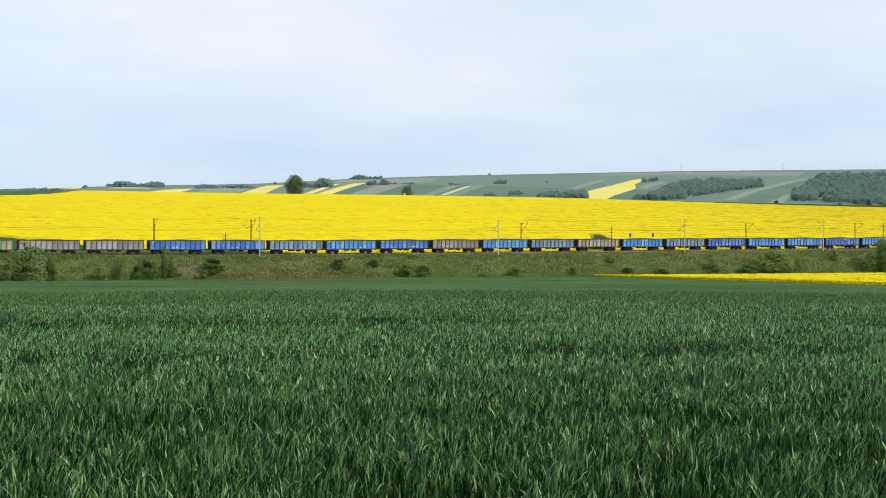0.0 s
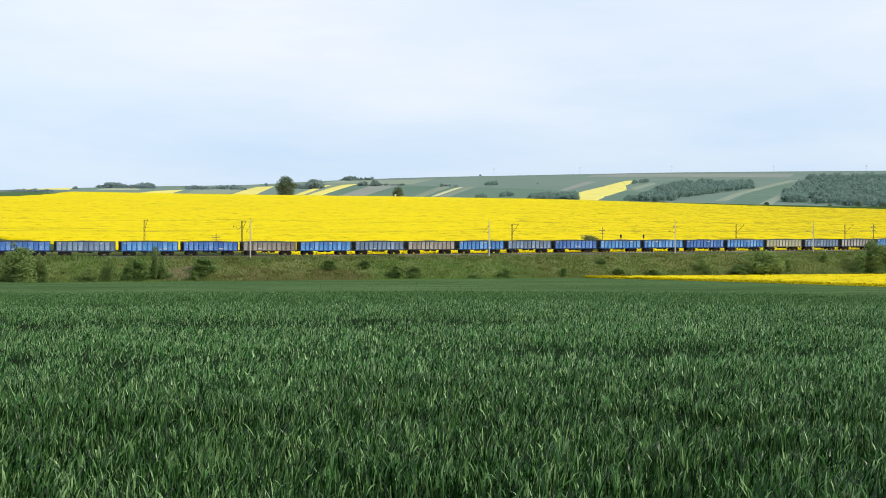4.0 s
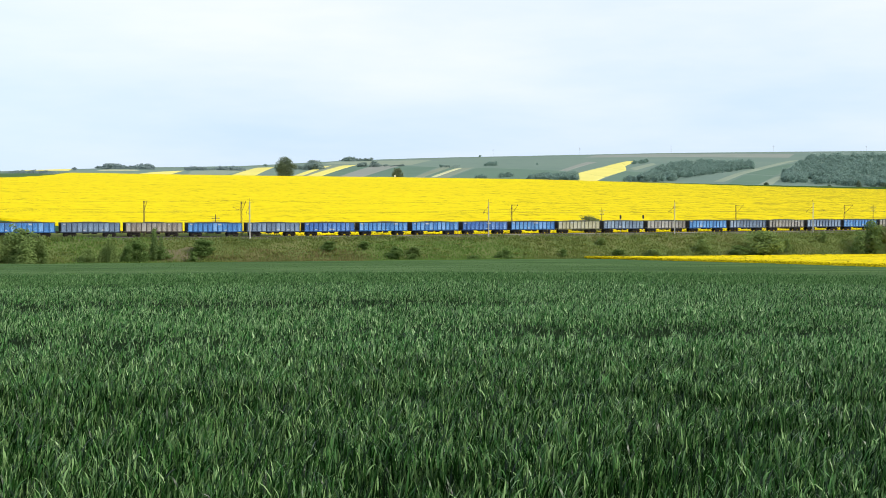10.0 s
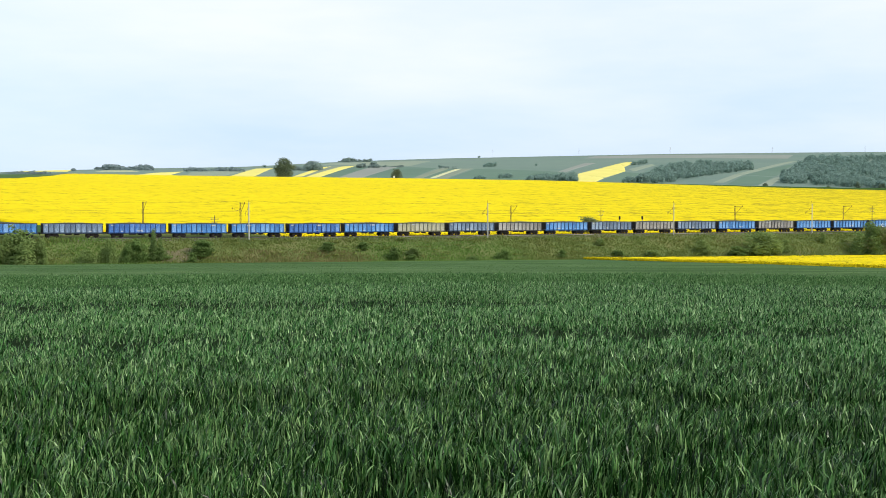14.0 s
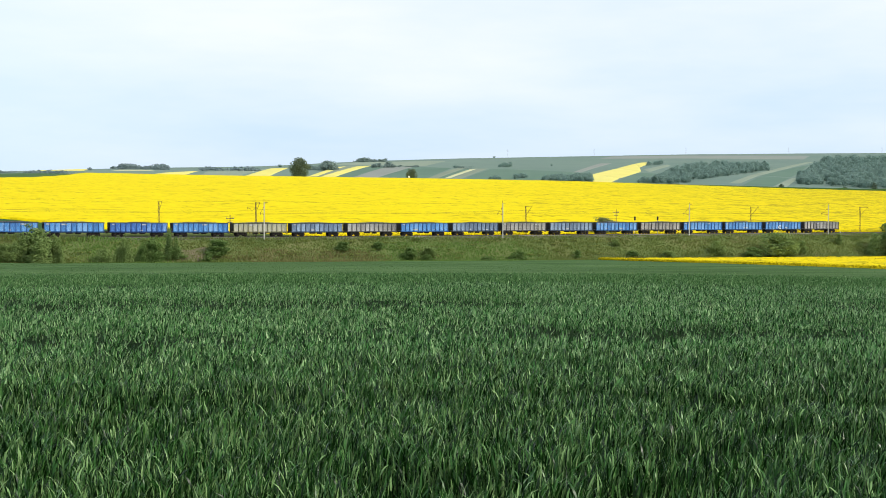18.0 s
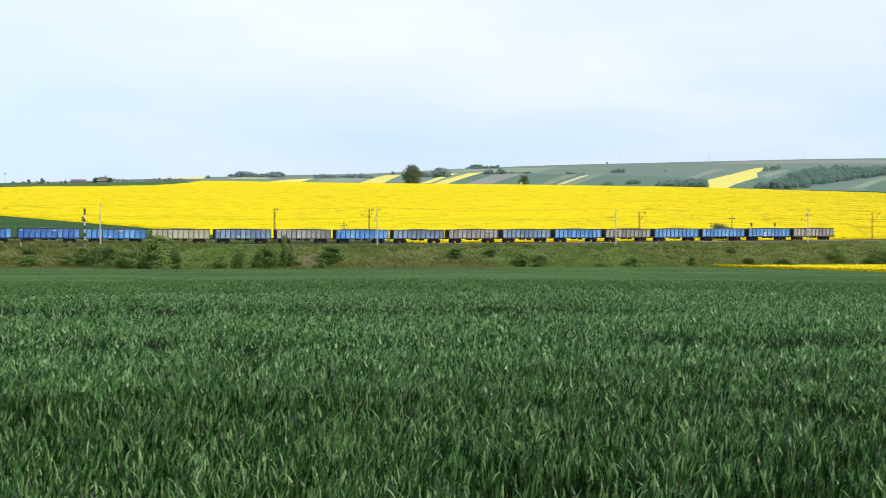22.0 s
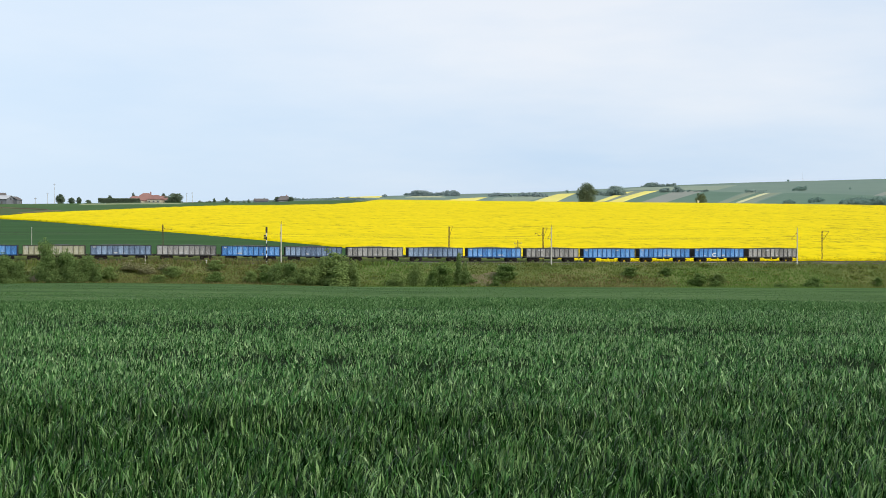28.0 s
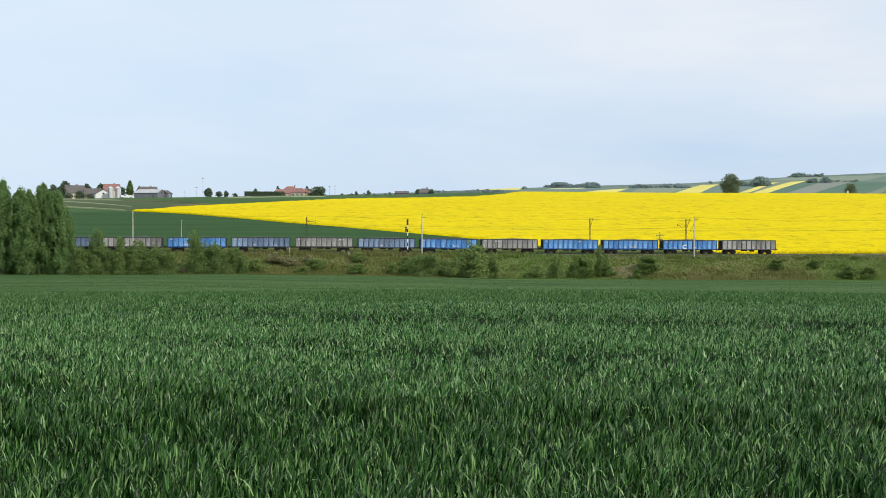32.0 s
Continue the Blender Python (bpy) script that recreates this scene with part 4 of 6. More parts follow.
for i in range(12):
    rs = np.random.RandomState(40 + i)
    if i < 4:
        crown_ = crown_mesh("foliage", rs, bush_blobs(rs, 70) if i % 2 else dome_blobs(rs, 34) + bush_blobs(rs, 30), 7000, 0.034, (M_LEAF, M_LEAF_LIGHT, M_LEAF_OLIVE, M_LEAF)[i])
    elif i < 8:
        crown_ = crown_mesh("foliage", rs, dome_blobs(rs, 40), 5600, 0.04, M_LEAF_DARK)
    else:
        crown_ = crown_mesh("foliage", rs, dome_blobs(rs, 46), 6000, 0.034, M_LEAF_LIGHT)
    BUSHES.append((crown_, stem_mesh(rs, 0.6, 0.02, 6, 0.35)))


def bush(s, v, h, w, kind, label):
    x, y = track_xy(s, v)
    root = tagged(new("bush"), label, "bush", "bushes on the railway bank")
    root.location = (x, y, float(height(x, y)) - 0.05)
    root.rotation_euler = (0, 0, (s * 1.7) % 6.28)
    h, w = h * (0.93 + 0.17 * ((s * 0.618) % 1)), w * (0.9 + 0.25 * ((s * 0.377) % 1))
    crown, stem = BUSHES[kind % 4 + (4 if label == DENSE else 8 if label == LIGHT else 0)]
    for nm, me in (("foliage", crown), ("stem", stem)):
        part(nm, me, None, root).scale = (w * 1.35, w * 1.35, h)
    return root


DENSE = "dense dark green shrub on the grassy railway bank"
LIGHT = "light green young shrub on the grassy railway bank"
TALL = "tall green sapling thicket at the foot of the bank"
# the thickets at the west end
for s, v, h, w in ((-46.9, 266, 7, 3.8), (-43.8, 266.4, 8.7, 4.6), (-39, 266, 7.4, 4.2), (-35.7, 266.5, 6.7, 4.4), (-32.1, 266.8, 6.9, 4.1), (-28.9, 266.8, 5.5, 2.8),
                   (-23.5, 266.8, 9.4, 4.1), (-19.4, 267, 7.7, 4.1), (-15.3, 268, 5.2, 4.3), (22.9, 266.9, 5.6, 3.6), (25.6, 267.4, 4.9, 3.6),
                   (-41.5, 267.5, 6.0, 4.5), (-37.2, 268, 5.6, 4.5), (-33.8, 268.4, 5.2, 4.5), (-30.2, 268.4, 4.6, 4.0), (-21.4, 268, 5.0, 4.0), (-17.2, 267.6, 4.6, 4.0), (-48.5, 267.5, 6.5, 5.0)):
    bush(s, v, h, w * 1.15, int(abs(s) * 3) % 2 * 3, TALL)
for s, v, h, w in ((20.5, 272.5, 2.2, 2.6), (29, 267, 4.3, 3.8), (17.5, 268.2, 2.6, 2.8), (10.3, 274.2, 2.2, 3.2), (-11.3, 268.5, 3.6, 2.9)):
    bush(s, v, h, w, int(abs(s) * 7) % 4, LIGHT)
# saplings, dense shrubs and light shrubs along the rest of the bank
for s, v, h, w in ((35.2, 266.5, 7.3, 8.4), (32.4, 266.5, 6.5, 4.8), (39.1, 266.5, 6.1, 2.9), (52.4, 266.5, 5.8, 2.7), (62.5, 268.7, 6.3, 2.5),
                   (263.9, 266.5, 9.9, 8.4), (267.5, 266.5, 9.4, 6.7)):
    bush(s, v, h + (0.6 if v < 267.6 else 0.0), w * 1.15, int(s * 3) % 4, TALL)
for s, v, h, w in ((58.5, 266.5, 4.9, 4.4), (56.5, 266.5, 3.4, 2.9), (63.4, 269.1, 2.5, 3.5), (73.6, 270.0, 3.6, 4.1), (70.2, 266.5, 2.1, 1.8),
                   (103.3, 272.0, 1.9, 2.5), (112.3, 272.7, 1.6, 2.5), (118.2, 268.2, 2.9, 3.1), (121.8, 266.5, 1.3, 2.2), (137.7, 266.6, 0.9, 2.9),
                   (146.0, 266.5, 2.3, 3.8), (163.5, 268.1, 2.0, 1.8), (180.1, 268.6, 1.4, 2.5), (217.4, 267.3, 2.4, 4.4), (10.0, 268.6, 2.0, 3.2), (20.2, 267.8, 2.3, 2.6)):
    bush(s, v, h * 1.1 + (0.7 if v < 267.6 else 0.1), w * 1.1, int(s * 5) % 4, DENSE)
for s, v, h, w in ((48.6, 266.5, 3.0, 4.1), (123.4, 269.1, 2.4, 3.2), (177.9, 273.3, 1.5, 2.5), (189.7, 267.4, 1.8, 3.8), (206.9, 269.0, 3.2, 3.9),
                   (225.6, 267.1, 6.8, 11.0), (234.9, 269.3, 3.5, 2.9), (252.0, 273.1, 2.8, 2.2), (1.4, 270.6, 2.0, 3.6), (-1.6, 268.0, 1.6, 2.8)):
    bush(s, v, h * 1.08 + (0.6 if v < 267.6 else 0.1), w * 1.1, int(s * 7) % 4, LIGHT)
# pale dead brush near the top of the bank
rs = np.random.RandomState(91)
BRUSH = crown_mesh("twigs", rs, bush_blobs(rs, 40), 2600, 0.04, M_STRAW)
for s, v, h, w in ((-7.5, 273.6, 2.2, 4.4), (-3.4, 272.0, 2.2, 4.0), (-0.5, 274.0, 1.6, 3.4), (33.5, 270.5, 2.0, 4.0)):
    x, y = track_xy(s, v)
    root = tagged(new("dead_brush"), "pale straw-coloured dry brush on the grassy bank", "brush", "dry brush on the bank")
    root.location, root.rotation_euler = (x, y, float(height(x, y)) - 0.05), (0, 0, s)
    part("twigs", BRUSH, None, root).scale = (w * 1.3, w * 1.3, h)
    part("stem", BUSHES[0][1], None, root).scale = (w * 1.3, w * 1.3, h)
# a low shrub behind the line, in front of the rape
bush(191, 300, 5.7, 8.6, 2, "dark green shrub between the railway and the rape").location.z += 0.2

# bank grass, dry and green, and low weeds: too many to count
rs = np.random.RandomState(21)
ng = 150000
gs, gv = rs.uniform(-95, 345, ng), np.where(rs.uniform(size=ng) < 0.9, rs.uniform(265.8, 279.0, ng), rs.uniform(290.2, 294.8, ng))
gx, gy = track_xy(gs, gv)
gz = height(gx, gy) - 0.03 + np.where((gv > 277.6) & (gv < 280), 0.3, 0.0)
# ragged taller grass where the bank meets the wheat
margin = rs.uniform(size=ng) < 0.16
gv = np.where(margin, 263.6 + rs.gamma(2.0, 1.1, ng), gv)
gx, gy = track_xy(gs, gv)
gz = np.where(margin, height(gx, gy) + 0.15, gz)
tuft = 0.5 + 0.5 * np.sin(gs * 0.5 + np.sin(gv * 0.9) * 2) * np.sin(gv * 0.6 + gs * 0.13)
gh = (0.2 + 0.22 * tuft) * rs.uniform(0.5, 1.4, ng) * np.where(margin, 1.5, 1.0) * np.where((gv > 276.3) & (gv < 280) & (gs < 125), 1.3, 1.0) * np.where((gv > 276.3) & (gv < 280) & (gs < 50), 1.6, 1.0)
ga, gw = rs.uniform(0, 6.28, ng), rs.uniform(0.08, 0.2, ng)
gl = rs.normal(0, 0.3, (2, ng)) * gh
gdx, gdy = np.cos(ga) * gw, np.sin(ga) * gw
gvv = np.stack([np.stack([gx - gdx, gy - gdy, gz], -1), np.stack([gx + gdx, gy + gdy, gz], -1),
                np.stack([gx + gl[0], gy + gl[1], gz + gh], -1)], 1).reshape(-1, 3)
ragged = 3.0 * np.sin(gv * 0.7 + gs * 0.11) + 2.0 * np.sin(gv * 1.9 + gs * 0.4) + rs.normal(0, 2.0, ng)
dry = ((gs + ragged > 79) & (gs + ragged < 110) & (gv + 0.3 * ragged < 272.5) & (rs.uniform(size=ng) < 0.75)) | ((gs + ragged > -22) & (gs + ragged < 27) & (rs.uniform(size=ng) < 0.6))
lush = ((gs + ragged > 112) & (gs + ragged < 152) & (gv < 275.5)) | ((gs + ragged > 43) & (gs + ragged < 62))
for name_, pick_, mat_, label_ in (("dry_grass", dry, M_GRASS_DRY, "tall reddish-brown dry grass on the bank"), ("lush_grass", lush & ~dry, M_GRASS_LUSH, "fresh green grass on the bank"),
                                   ("bank_grass", ~dry & ~lush, M_GRASS, "rough green and straw-coloured grass on the bank")):
    vv_ = gvv.reshape(-1, 3, 3)[pick_].copy()
    if name_ == "dry_grass":
        vv_[:, 2, 2] += 0.2 * (vv_[:, 2, 2] - vv_[:, 0, 2])
    tagged(new(name_, fast_mesh(name_, vv_.reshape(-1, 3), [], mat_, np.arange(len(vv_) * 3).reshape(-1, 3))), label_, "grass", kind="stuff")

# slipped patches of bare brown earth on the bank
for s0, s1, v0, v1 in ((64, 72, 267.6, 273.5), (-27, -23, 267.2, 272.5)):
    pu, pw = np.meshgrid(np.linspace(0, 1, 15), np.linspace(0, 1, 11), indexing="ij")
    ps = s0 + (s1 - s0) * pu + 0.8 * np.sin(pw * 7 + s0) * (pu - 0.5) * 2
    pv = v0 + (v1 - v0) * pw + 0.6 * np.sin(pu * 8 + s0)
    px_, py_ = track_xy(ps, pv)
    pz = height(px_, py_) + 0.16 - 0.3 * (np.maximum(np.abs(pu - 0.5), np.abs(pw - 0.5)) > 0.45)
    structure("bare_earth", sheet("bare_earth", px_, py_, pz, M_EARTH), "slipped patch of bare brown earth on the bank", "earth")

# low weeds and bramble heaps all over the bank
rs = np.random.RandomState(31)
wv_, wq_, o_ = [], [], 0
for i in range(345):
    tall = i >= 310
    ws, wvv = rs.uniform(-90, 335), (266.6 + 9.5 * rs.uniform(0, 1) ** 1.4 if i % 5 else rs.uniform(275.8, 276.9))
    shoulder = i % 5 == 0 and ws < 125
    if tall:
        ws, wvv = rs.uniform(-14, 32), 266.8 + 6.5 * rs.uniform(0, 1) ** 1.5
    wx_, wy_ = track_xy(ws, wvv)
    hh = rs.uniform(0.5, 1.1) if tall or shoulder else rs.uniform(0.2, 0.6)
    bl = [(rs.uniform(-2.2, 2.2), rs.uniform(-0.9, 0.9), hh * rs.uniform(0.2, 0.6), rs.uniform(0.5, 1.1), rs.uniform(0.4, 0.8), hh * 0.45) for _ in range(6)]
    v_, q_ = leaf_cloud(rs, bl, 190, 0.2, up=0.9)
    v_ = v_ @ np.array([[US, UC, 0], [-UC, US, 0], [0, 0, 1]])
    wv_.append(v_ + np.array([wx_, wy_, float(height(wx_, wy_)) - 0.1]))
    wq_.append(q_ + o_)
    o_ += len(v_)
tagged(new("bank_weeds", fast_mesh("bank_weeds", np.concatenate(wv_), [], M_WEED, np.concatenate(wq_))), "low olive green weeds and brambles over the bank", "weeds", kind="stuff")

# loose rape heads along the edges nearest the camera
nr_ = 60000
es, ev = rs.uniform(158, 330, nr_), 265 - 170 * rs.uniform(0, 1, nr_) ** 2.2
es = np.where(rs.uniform(size=nr_) < 0.45, 168 - np.maximum(0, 200 - ev) * 0.12 + rs.exponential(2.0, nr_), es)
es = np.maximum(es, 168 - np.maximum(0, 200 - ev) * 0.12 - 0.3)
fs_, fv_ = rs.uniform(97, 330, 16000), 295.2 + rs.exponential(2.5, 16000)
es, ev = np.concatenate([es, fs_]), np.concatenate([ev, fv_])
ex, ey = track_xy(es, ev)
ez = height(ex, ey) + np.where(ev < 290, 0.72, 1.0) + rs.uniform(-0.25, 0.14, len(es))
ne = len(es)
d1 = rs.normal(0, 0.09, (ne, 3))
d2 = rs.normal(0, 0.09, (ne, 3))
ec_ = np.stack([ex, ey, ez], -1)
tagged(new("rape_heads", fast_mesh("rape_heads", np.stack([ec_ - d1 - d2, ec_ + d1, ec_ + d2], 1).reshape(-1, 3), [], M_RAPE_BLOSSOM, np.arange(ne * 3).reshape(-1, 3))),
       "loose yellow rape flower heads along the field edge", "rape flowers", kind="stuff")


# ---- trees ----
def tree(az, r, h, w, label, name="tree", leaves=2600, size=0.06, mat=None, seed=0, trunk=0.12, shape=1.0, droop=0.0, lift=0.0, group="", fine=False):
    """A broad-leaved tree with tapered trunk, limbs and an uneven crown; az in degrees, r in metres."""
    rng_ = np.random.RandomState(seed + int(abs(az) * 100))
    a = radians(az)
    x, y = r * math.sin(a), r * math.cos(a)
    root = tagged(new(name), label, name.replace("_", " "), group)
    root.location = (x, y, float(height(x, y)) - 0.1 + lift)
    blobs = []
    for _ in range(300 if fine else 140):
        z = rng_.uniform(trunk + 0.04, 0.95)
        prof = max(0.16, math.sin(min(1.0, (z - trunk) / (1 - trunk) * 1.05) * math.pi * 0.82 + 0.35)) ** shape
        k, t = rng_.uniform(0.0, 1.0) ** 0.55 * 0.38 * prof, rng_.uniform(0, 6.28)
        b = (rng_.uniform(0.04, 0.1) if fine else rng_.uniform(0.07, 0.155)) * (0.5 + 0.5 * prof)
        blobs.append((math.cos(t) * k * w, math.sin(t) * k * w, z * h, b * w, b * w, b * min(h, w * 1.6) * (1.35 if fine else 0.85)))
    part("crown", crown_mesh("crown", rng_, blobs, leaves, size * min(w, h), mat or M_LEAF, droop), None, root)
    st = part("trunk", stem_mesh(rng_, h * 0.8, 0.028 * h, 7, w * 0.4), None, root)
    return root


TG = "roadside tree row by the railway"
for i, (s, v, h, w) in enumerate(((-62.5, 265.5, 20.0, 9.0), (-57.5, 264, 18.4, 8.5), (-54.4, 265.8, 19.6, 6.4), (-51.5, 265.2, 18, 8.0), (-49.8, 266.2, 14, 5.6), (-59.5, 267, 17, 8), (-68.5, 265, 18, 8), (-75, 265.5, 19, 8))):
    az = math.degrees(PSI + math.atan2(s, v))
    tree(az, math.hypot(s, v), h, w, "tall leafy green birch with drooping twigs", "birch", 12000 if s < -65 else 34000, 0.03, M_LEAF_BIRCH, 60 + i, 0.02, 0.75, 0.3, group=TG, fine=True)
tree(-6.65, 869, 14.2, 16.5, "large dark round-crowned tree on the hill crest", leaves=12000, size=0.03, mat=M_LEAF_CREST, seed=3, trunk=-0.04, shape=0.5)
tree(-1.62, 866, 7.8, 9.5, "small dark round tree on the hill crest", leaves=4200, size=0.045, mat=M_LEAF_CREST, seed=5, trunk=-0.04, shape=0.5)
for az_, h_, w_, sd_ in ((18.6, 7.0, 4.6, 21), (14.75, 4.6, 5.0, 22), (19.6, 6.0, 6.5, 23), (17.4, 4.0, 5.5, 24)):
    tree(az_, 905, h_, w_, "small dark bushy tree behind the hill crest", leaves=1500, size=0.08, mat=M_LEAF_CREST, seed=sd_, trunk=-0.02, shape=0.7)
tree(-33.36, 868, 12.4, 6.6, "slender green poplar beside the farm", "poplar", 3600, 0.08, mat=M_LEAF, seed=8, trunk=0.02, shape=1.7)

# ---- village on the crest ----
def at(az, r):
    a = radians(az)
    x, y = r * math.sin(a), r * math.cos(a)
    return x, y, float(height(x, y))


def gable_roof(w, d, z, h, over=0.4, hip=0.0):
    """Ridge along x; hip pulls the ridge ends in, and without it two thin slopes leave the gables free."""
    x, y = w / 2 + over, d / 2 + over
    if not hip:
        e = z - h * over / (d / 2)
        v, f = [], []
        for sg in (-1, 1):
            o = len(v)
            v += [(-x, sg * y, e), (x, sg * y, e), (x, 0, z + h), (-x, 0, z + h), (-x, sg * y, e + 0.22), (x, sg * y, e + 0.22), (x, 0, z + h + 0.22), (-x, 0, z + h + 0.22)]
            f += [tuple(o + i for i in q) for q in ((0, 1, 2, 3), (4, 7, 6, 5), (0, 4, 5, 1), (1, 5, 6, 2), (2, 6, 7, 3), (3, 7, 4, 0))]
        return v, f
    k = x - hip
    v = [(-x, -y, z - 0.15), (x, -y, z - 0.15), (x, y, z - 0.15), (-x, y, z - 0.15), (-k, 0, z + h), (k, 0, z + h),
         (-x, -y, z + 0.1), (x, -y, z + 0.1), (x, y, z + 0.1), (-x, y, z + 0.1)]
    f = [(0, 3, 2, 1), (0, 1, 7, 6), (1, 2, 8, 7), (2, 3, 9, 8), (3, 0, 6, 9), (6, 7, 5, 4), (8, 9, 4, 5), (7, 8, 5), (9, 6, 4)]
    return v, f


def house(az, r, w, d, wall, roof, yaw, m_wall, m_roof, label, name="house", hip=0.0, windows=3, lift=0.0, chimney=True, door=True):
    x, y, z = at(az, r)
    root = tagged(new(name), label, name.replace("_", " "))
    root.location, root.rotation_euler = (x, y, z - 0.2 + lift), (0, 0, radians(yaw - az))
    bm = bmesh.new()
    box(bm, -w / 2, w / 2, -d / 2, d / 2, 0, wall)
    if not hip:
        for e in (-1, 1):
            vs = [bm.verts.new(q) for q in ((e * w / 2, -d / 2, wall), (e * w / 2, d / 2, wall), (e * w / 2, 0, wall + roof * 0.96),
                                            (e * (w / 2 - 0.3), -d / 2, wall), (e * (w / 2 - 0.3), d / 2, wall), (e * (w / 2 - 0.3), 0, wall + roof * 0.96))]
            for f in ((0, 1, 2), (3, 5, 4), (0, 2, 5, 3), (1, 4, 5, 2)):
                bm.faces.new([vs[i] for i in f])
    part("wall", bm, m_wall, root)
    rv, rf = gable_roof(w, d, wall, roof, hip=hip)
    rm = part("roof", mesh_of("roof", rv, rf, m_roof), None, root)
    if chimney:
        bm = bmesh.new()
        box(bm, w * 0.15, w * 0.15 + 0.8, 0.3, 1.0, wall + roof * 0.5, wall + roof + 0.9, 0.05)
        part("chimney", bm, M_ROOF_RED, rm)
    for i in range(windows):
        wx = -w / 2 + (i + 0.5) * w / windows
        bm = bmesh.new()
        box(bm, wx - 0.65, wx + 0.65, -d / 2 - 0.06, -d / 2 + 0.05, wall * 0.35, wall * 0.35 + 1.3, 0.03)
        fr = part("window", bm, M_WHITE, root)
        bm = bmesh.new()
        box(bm, wx - 0.52, wx + 0.52, -d / 2 - 0.09, -d / 2 - 0.05, wall * 0.35 + 0.12, wall * 0.35 + 1.18)
        part("pane", bm, M_GLASS, fr)
    for e in (-1, 1):
        bm = bmesh.new()
        box(bm, e * (w / 2 + 0.03) - 0.05, e * (w / 2 + 0.03) + 0.05, -0.6, 0.6, wall * 0.9, wall * 0.9 + 1.1, 0.03)
        part("window", bm, M_GLASS, root)
    if door:
        bm = bmesh.new()
        box(bm, w * 0.28, w * 0.28 + 1.1, -d / 2 - 0.05, -d / 2 + 0.05, 0.2, 2.3, 0.03)
        part("door", bm, M_ROOF_DARK, root)
    return root


house(-35.72, 884, 14, 9, 4.4, 5.0, 32, M_WALL_CREAM, M_ROOF_DARK, "cream farmhouse with a steep dark tiled roof")
house(-34.98, 886, 11, 8, 3.2, 4.0, 12, M_WALL_CREAM, M_ROOF_DARK, "long cream farm outbuilding under a dark roof", "farm_building", windows=2, chimney=False)
house(-34.6, 870, 14, 10.5, 3.2, 2.9, 104, M_WHITE, M_ROOF_DARK, "long white farm building with a low dark roof", "farm_building")
house(-34.15, 905, 11, 8, 5.2, 4.2, 10, M_WALL_CREAM, M_ROOF_RED, "two-storey farmhouse with a brownish red roof", lift=1.2)
house(-32.5, 866, 17, 12, 3.5, 2.3, -28, M_WALL_GREY, M_ROOF_GREY, "dark grey metal barn with a pale shallow roof", "barn", windows=0, chimney=False)
house(-31.85, 868, 6, 7, 3.2, 1.9, 60, M_WALL_GREY, M_ROOF_DARK, "small grey shed joined beside the barn", "shed", windows=1, chimney=False)
house(-32.6, 892, 12, 8, 5.0, 3.2, 12, M_WALL_CREAM, M_ROOF_DARK, "plain farmhouse standing behind the barn")
house(-37.0, 900, 9, 8, 4.6, 4.6, 70, M_WHITE, M_ROOF_DARK, "white gabled house behind the trees")
house(-26.35, 872, 18, 12, 4.0, 5.2, 4, M_WALL_CREAM, M_ROOF_RED, "large country house with a red hipped tile roof", hip=7.5, windows=5, lift=-2.3)
house(-25.95, 864, 9, 7, 3.2, 3.0, -20, M_WALL_CREAM, M_ROOF_RED, "cream annex with a small red roof", hip=2.5, windows=3, chimney=False, lift=-0.8)
house(-26.83, 868, 8, 8, 2.6, 3.0, 12, M_WALL_CREAM, M_ROOF_RED, "low wing of the country house with a red roof", hip=2.5, windows=2, chimney=False, lift=-0.6)
house(-25.62, 870, 9, 8, 2.8, 2.8, -8, M_WALL_CREAM, M_ROOF_RED, "garden wing of the country house with a red roof", hip=2.5, windows=2, chimney=False, lift=-0.6)
house(-21.33, 872, 9, 6, 1.6, 1.3, 3, M_WALL_GREY, M_ROOF_DARK, "long low dark shed on the crest", "shed", windows=0, chimney=False, door=False)
house(-20.3, 874, 9.5, 7, 1.7, 3.0, 14, M_WALL_GREY, M_ROOF_DARK, "small grey house with a dark hipped roof on the crest", hip=2.6, windows=2, lift=-0.3)
house(-40.2, 880, 12, 9, 4.0, 4.5, 20, M_WHITE, M_ROOF_RED, "white house with a red roof in the village")


def silo(az, r):
    x, y, z = at(az, r)
    root = tagged(new("grain_silo"), "pale galvanised grain silo with a conical cap", "silo", "pair of grain silos")
    root.location = (x, y, z - 0.2)
    bm = bmesh.new()
    rod(bm, (0, 0, 0), (0, 0, 6.8), 1.95, seg=24)
    body = part("body", bm, M_SILO, root)
    for i in range(6):
        bm = bmesh.new()
        rod(bm, (0, 0, 0.9 + i), (0, 0, 1.0 + i), 2.0, seg=24)
        part("hoop", bm, M_SILO, body)
    bm = bmesh.new()
    rod(bm, (0, 0, 6.8), (0, 0, 8.0), 2.05, 0.3, seg=24)
    part("cap", bm, M_SILO, root)
    bm = bmesh.new()
    for i in range(16):
        box(bm, -0.25, 0.25, -2.12, -2.05, 0.4 + i * 0.38, 0.44 + i * 0.38)
    box(bm, -0.28, -0.24, -2.14, -2.0, 0, 6.9)
    box(bm, 0.24, 0.28, -2.14, -2.0, 0, 6.9)
    part("ladder", bm, M_STEEL, root)


silo(-34.19, 858)
silo(-33.87, 858)


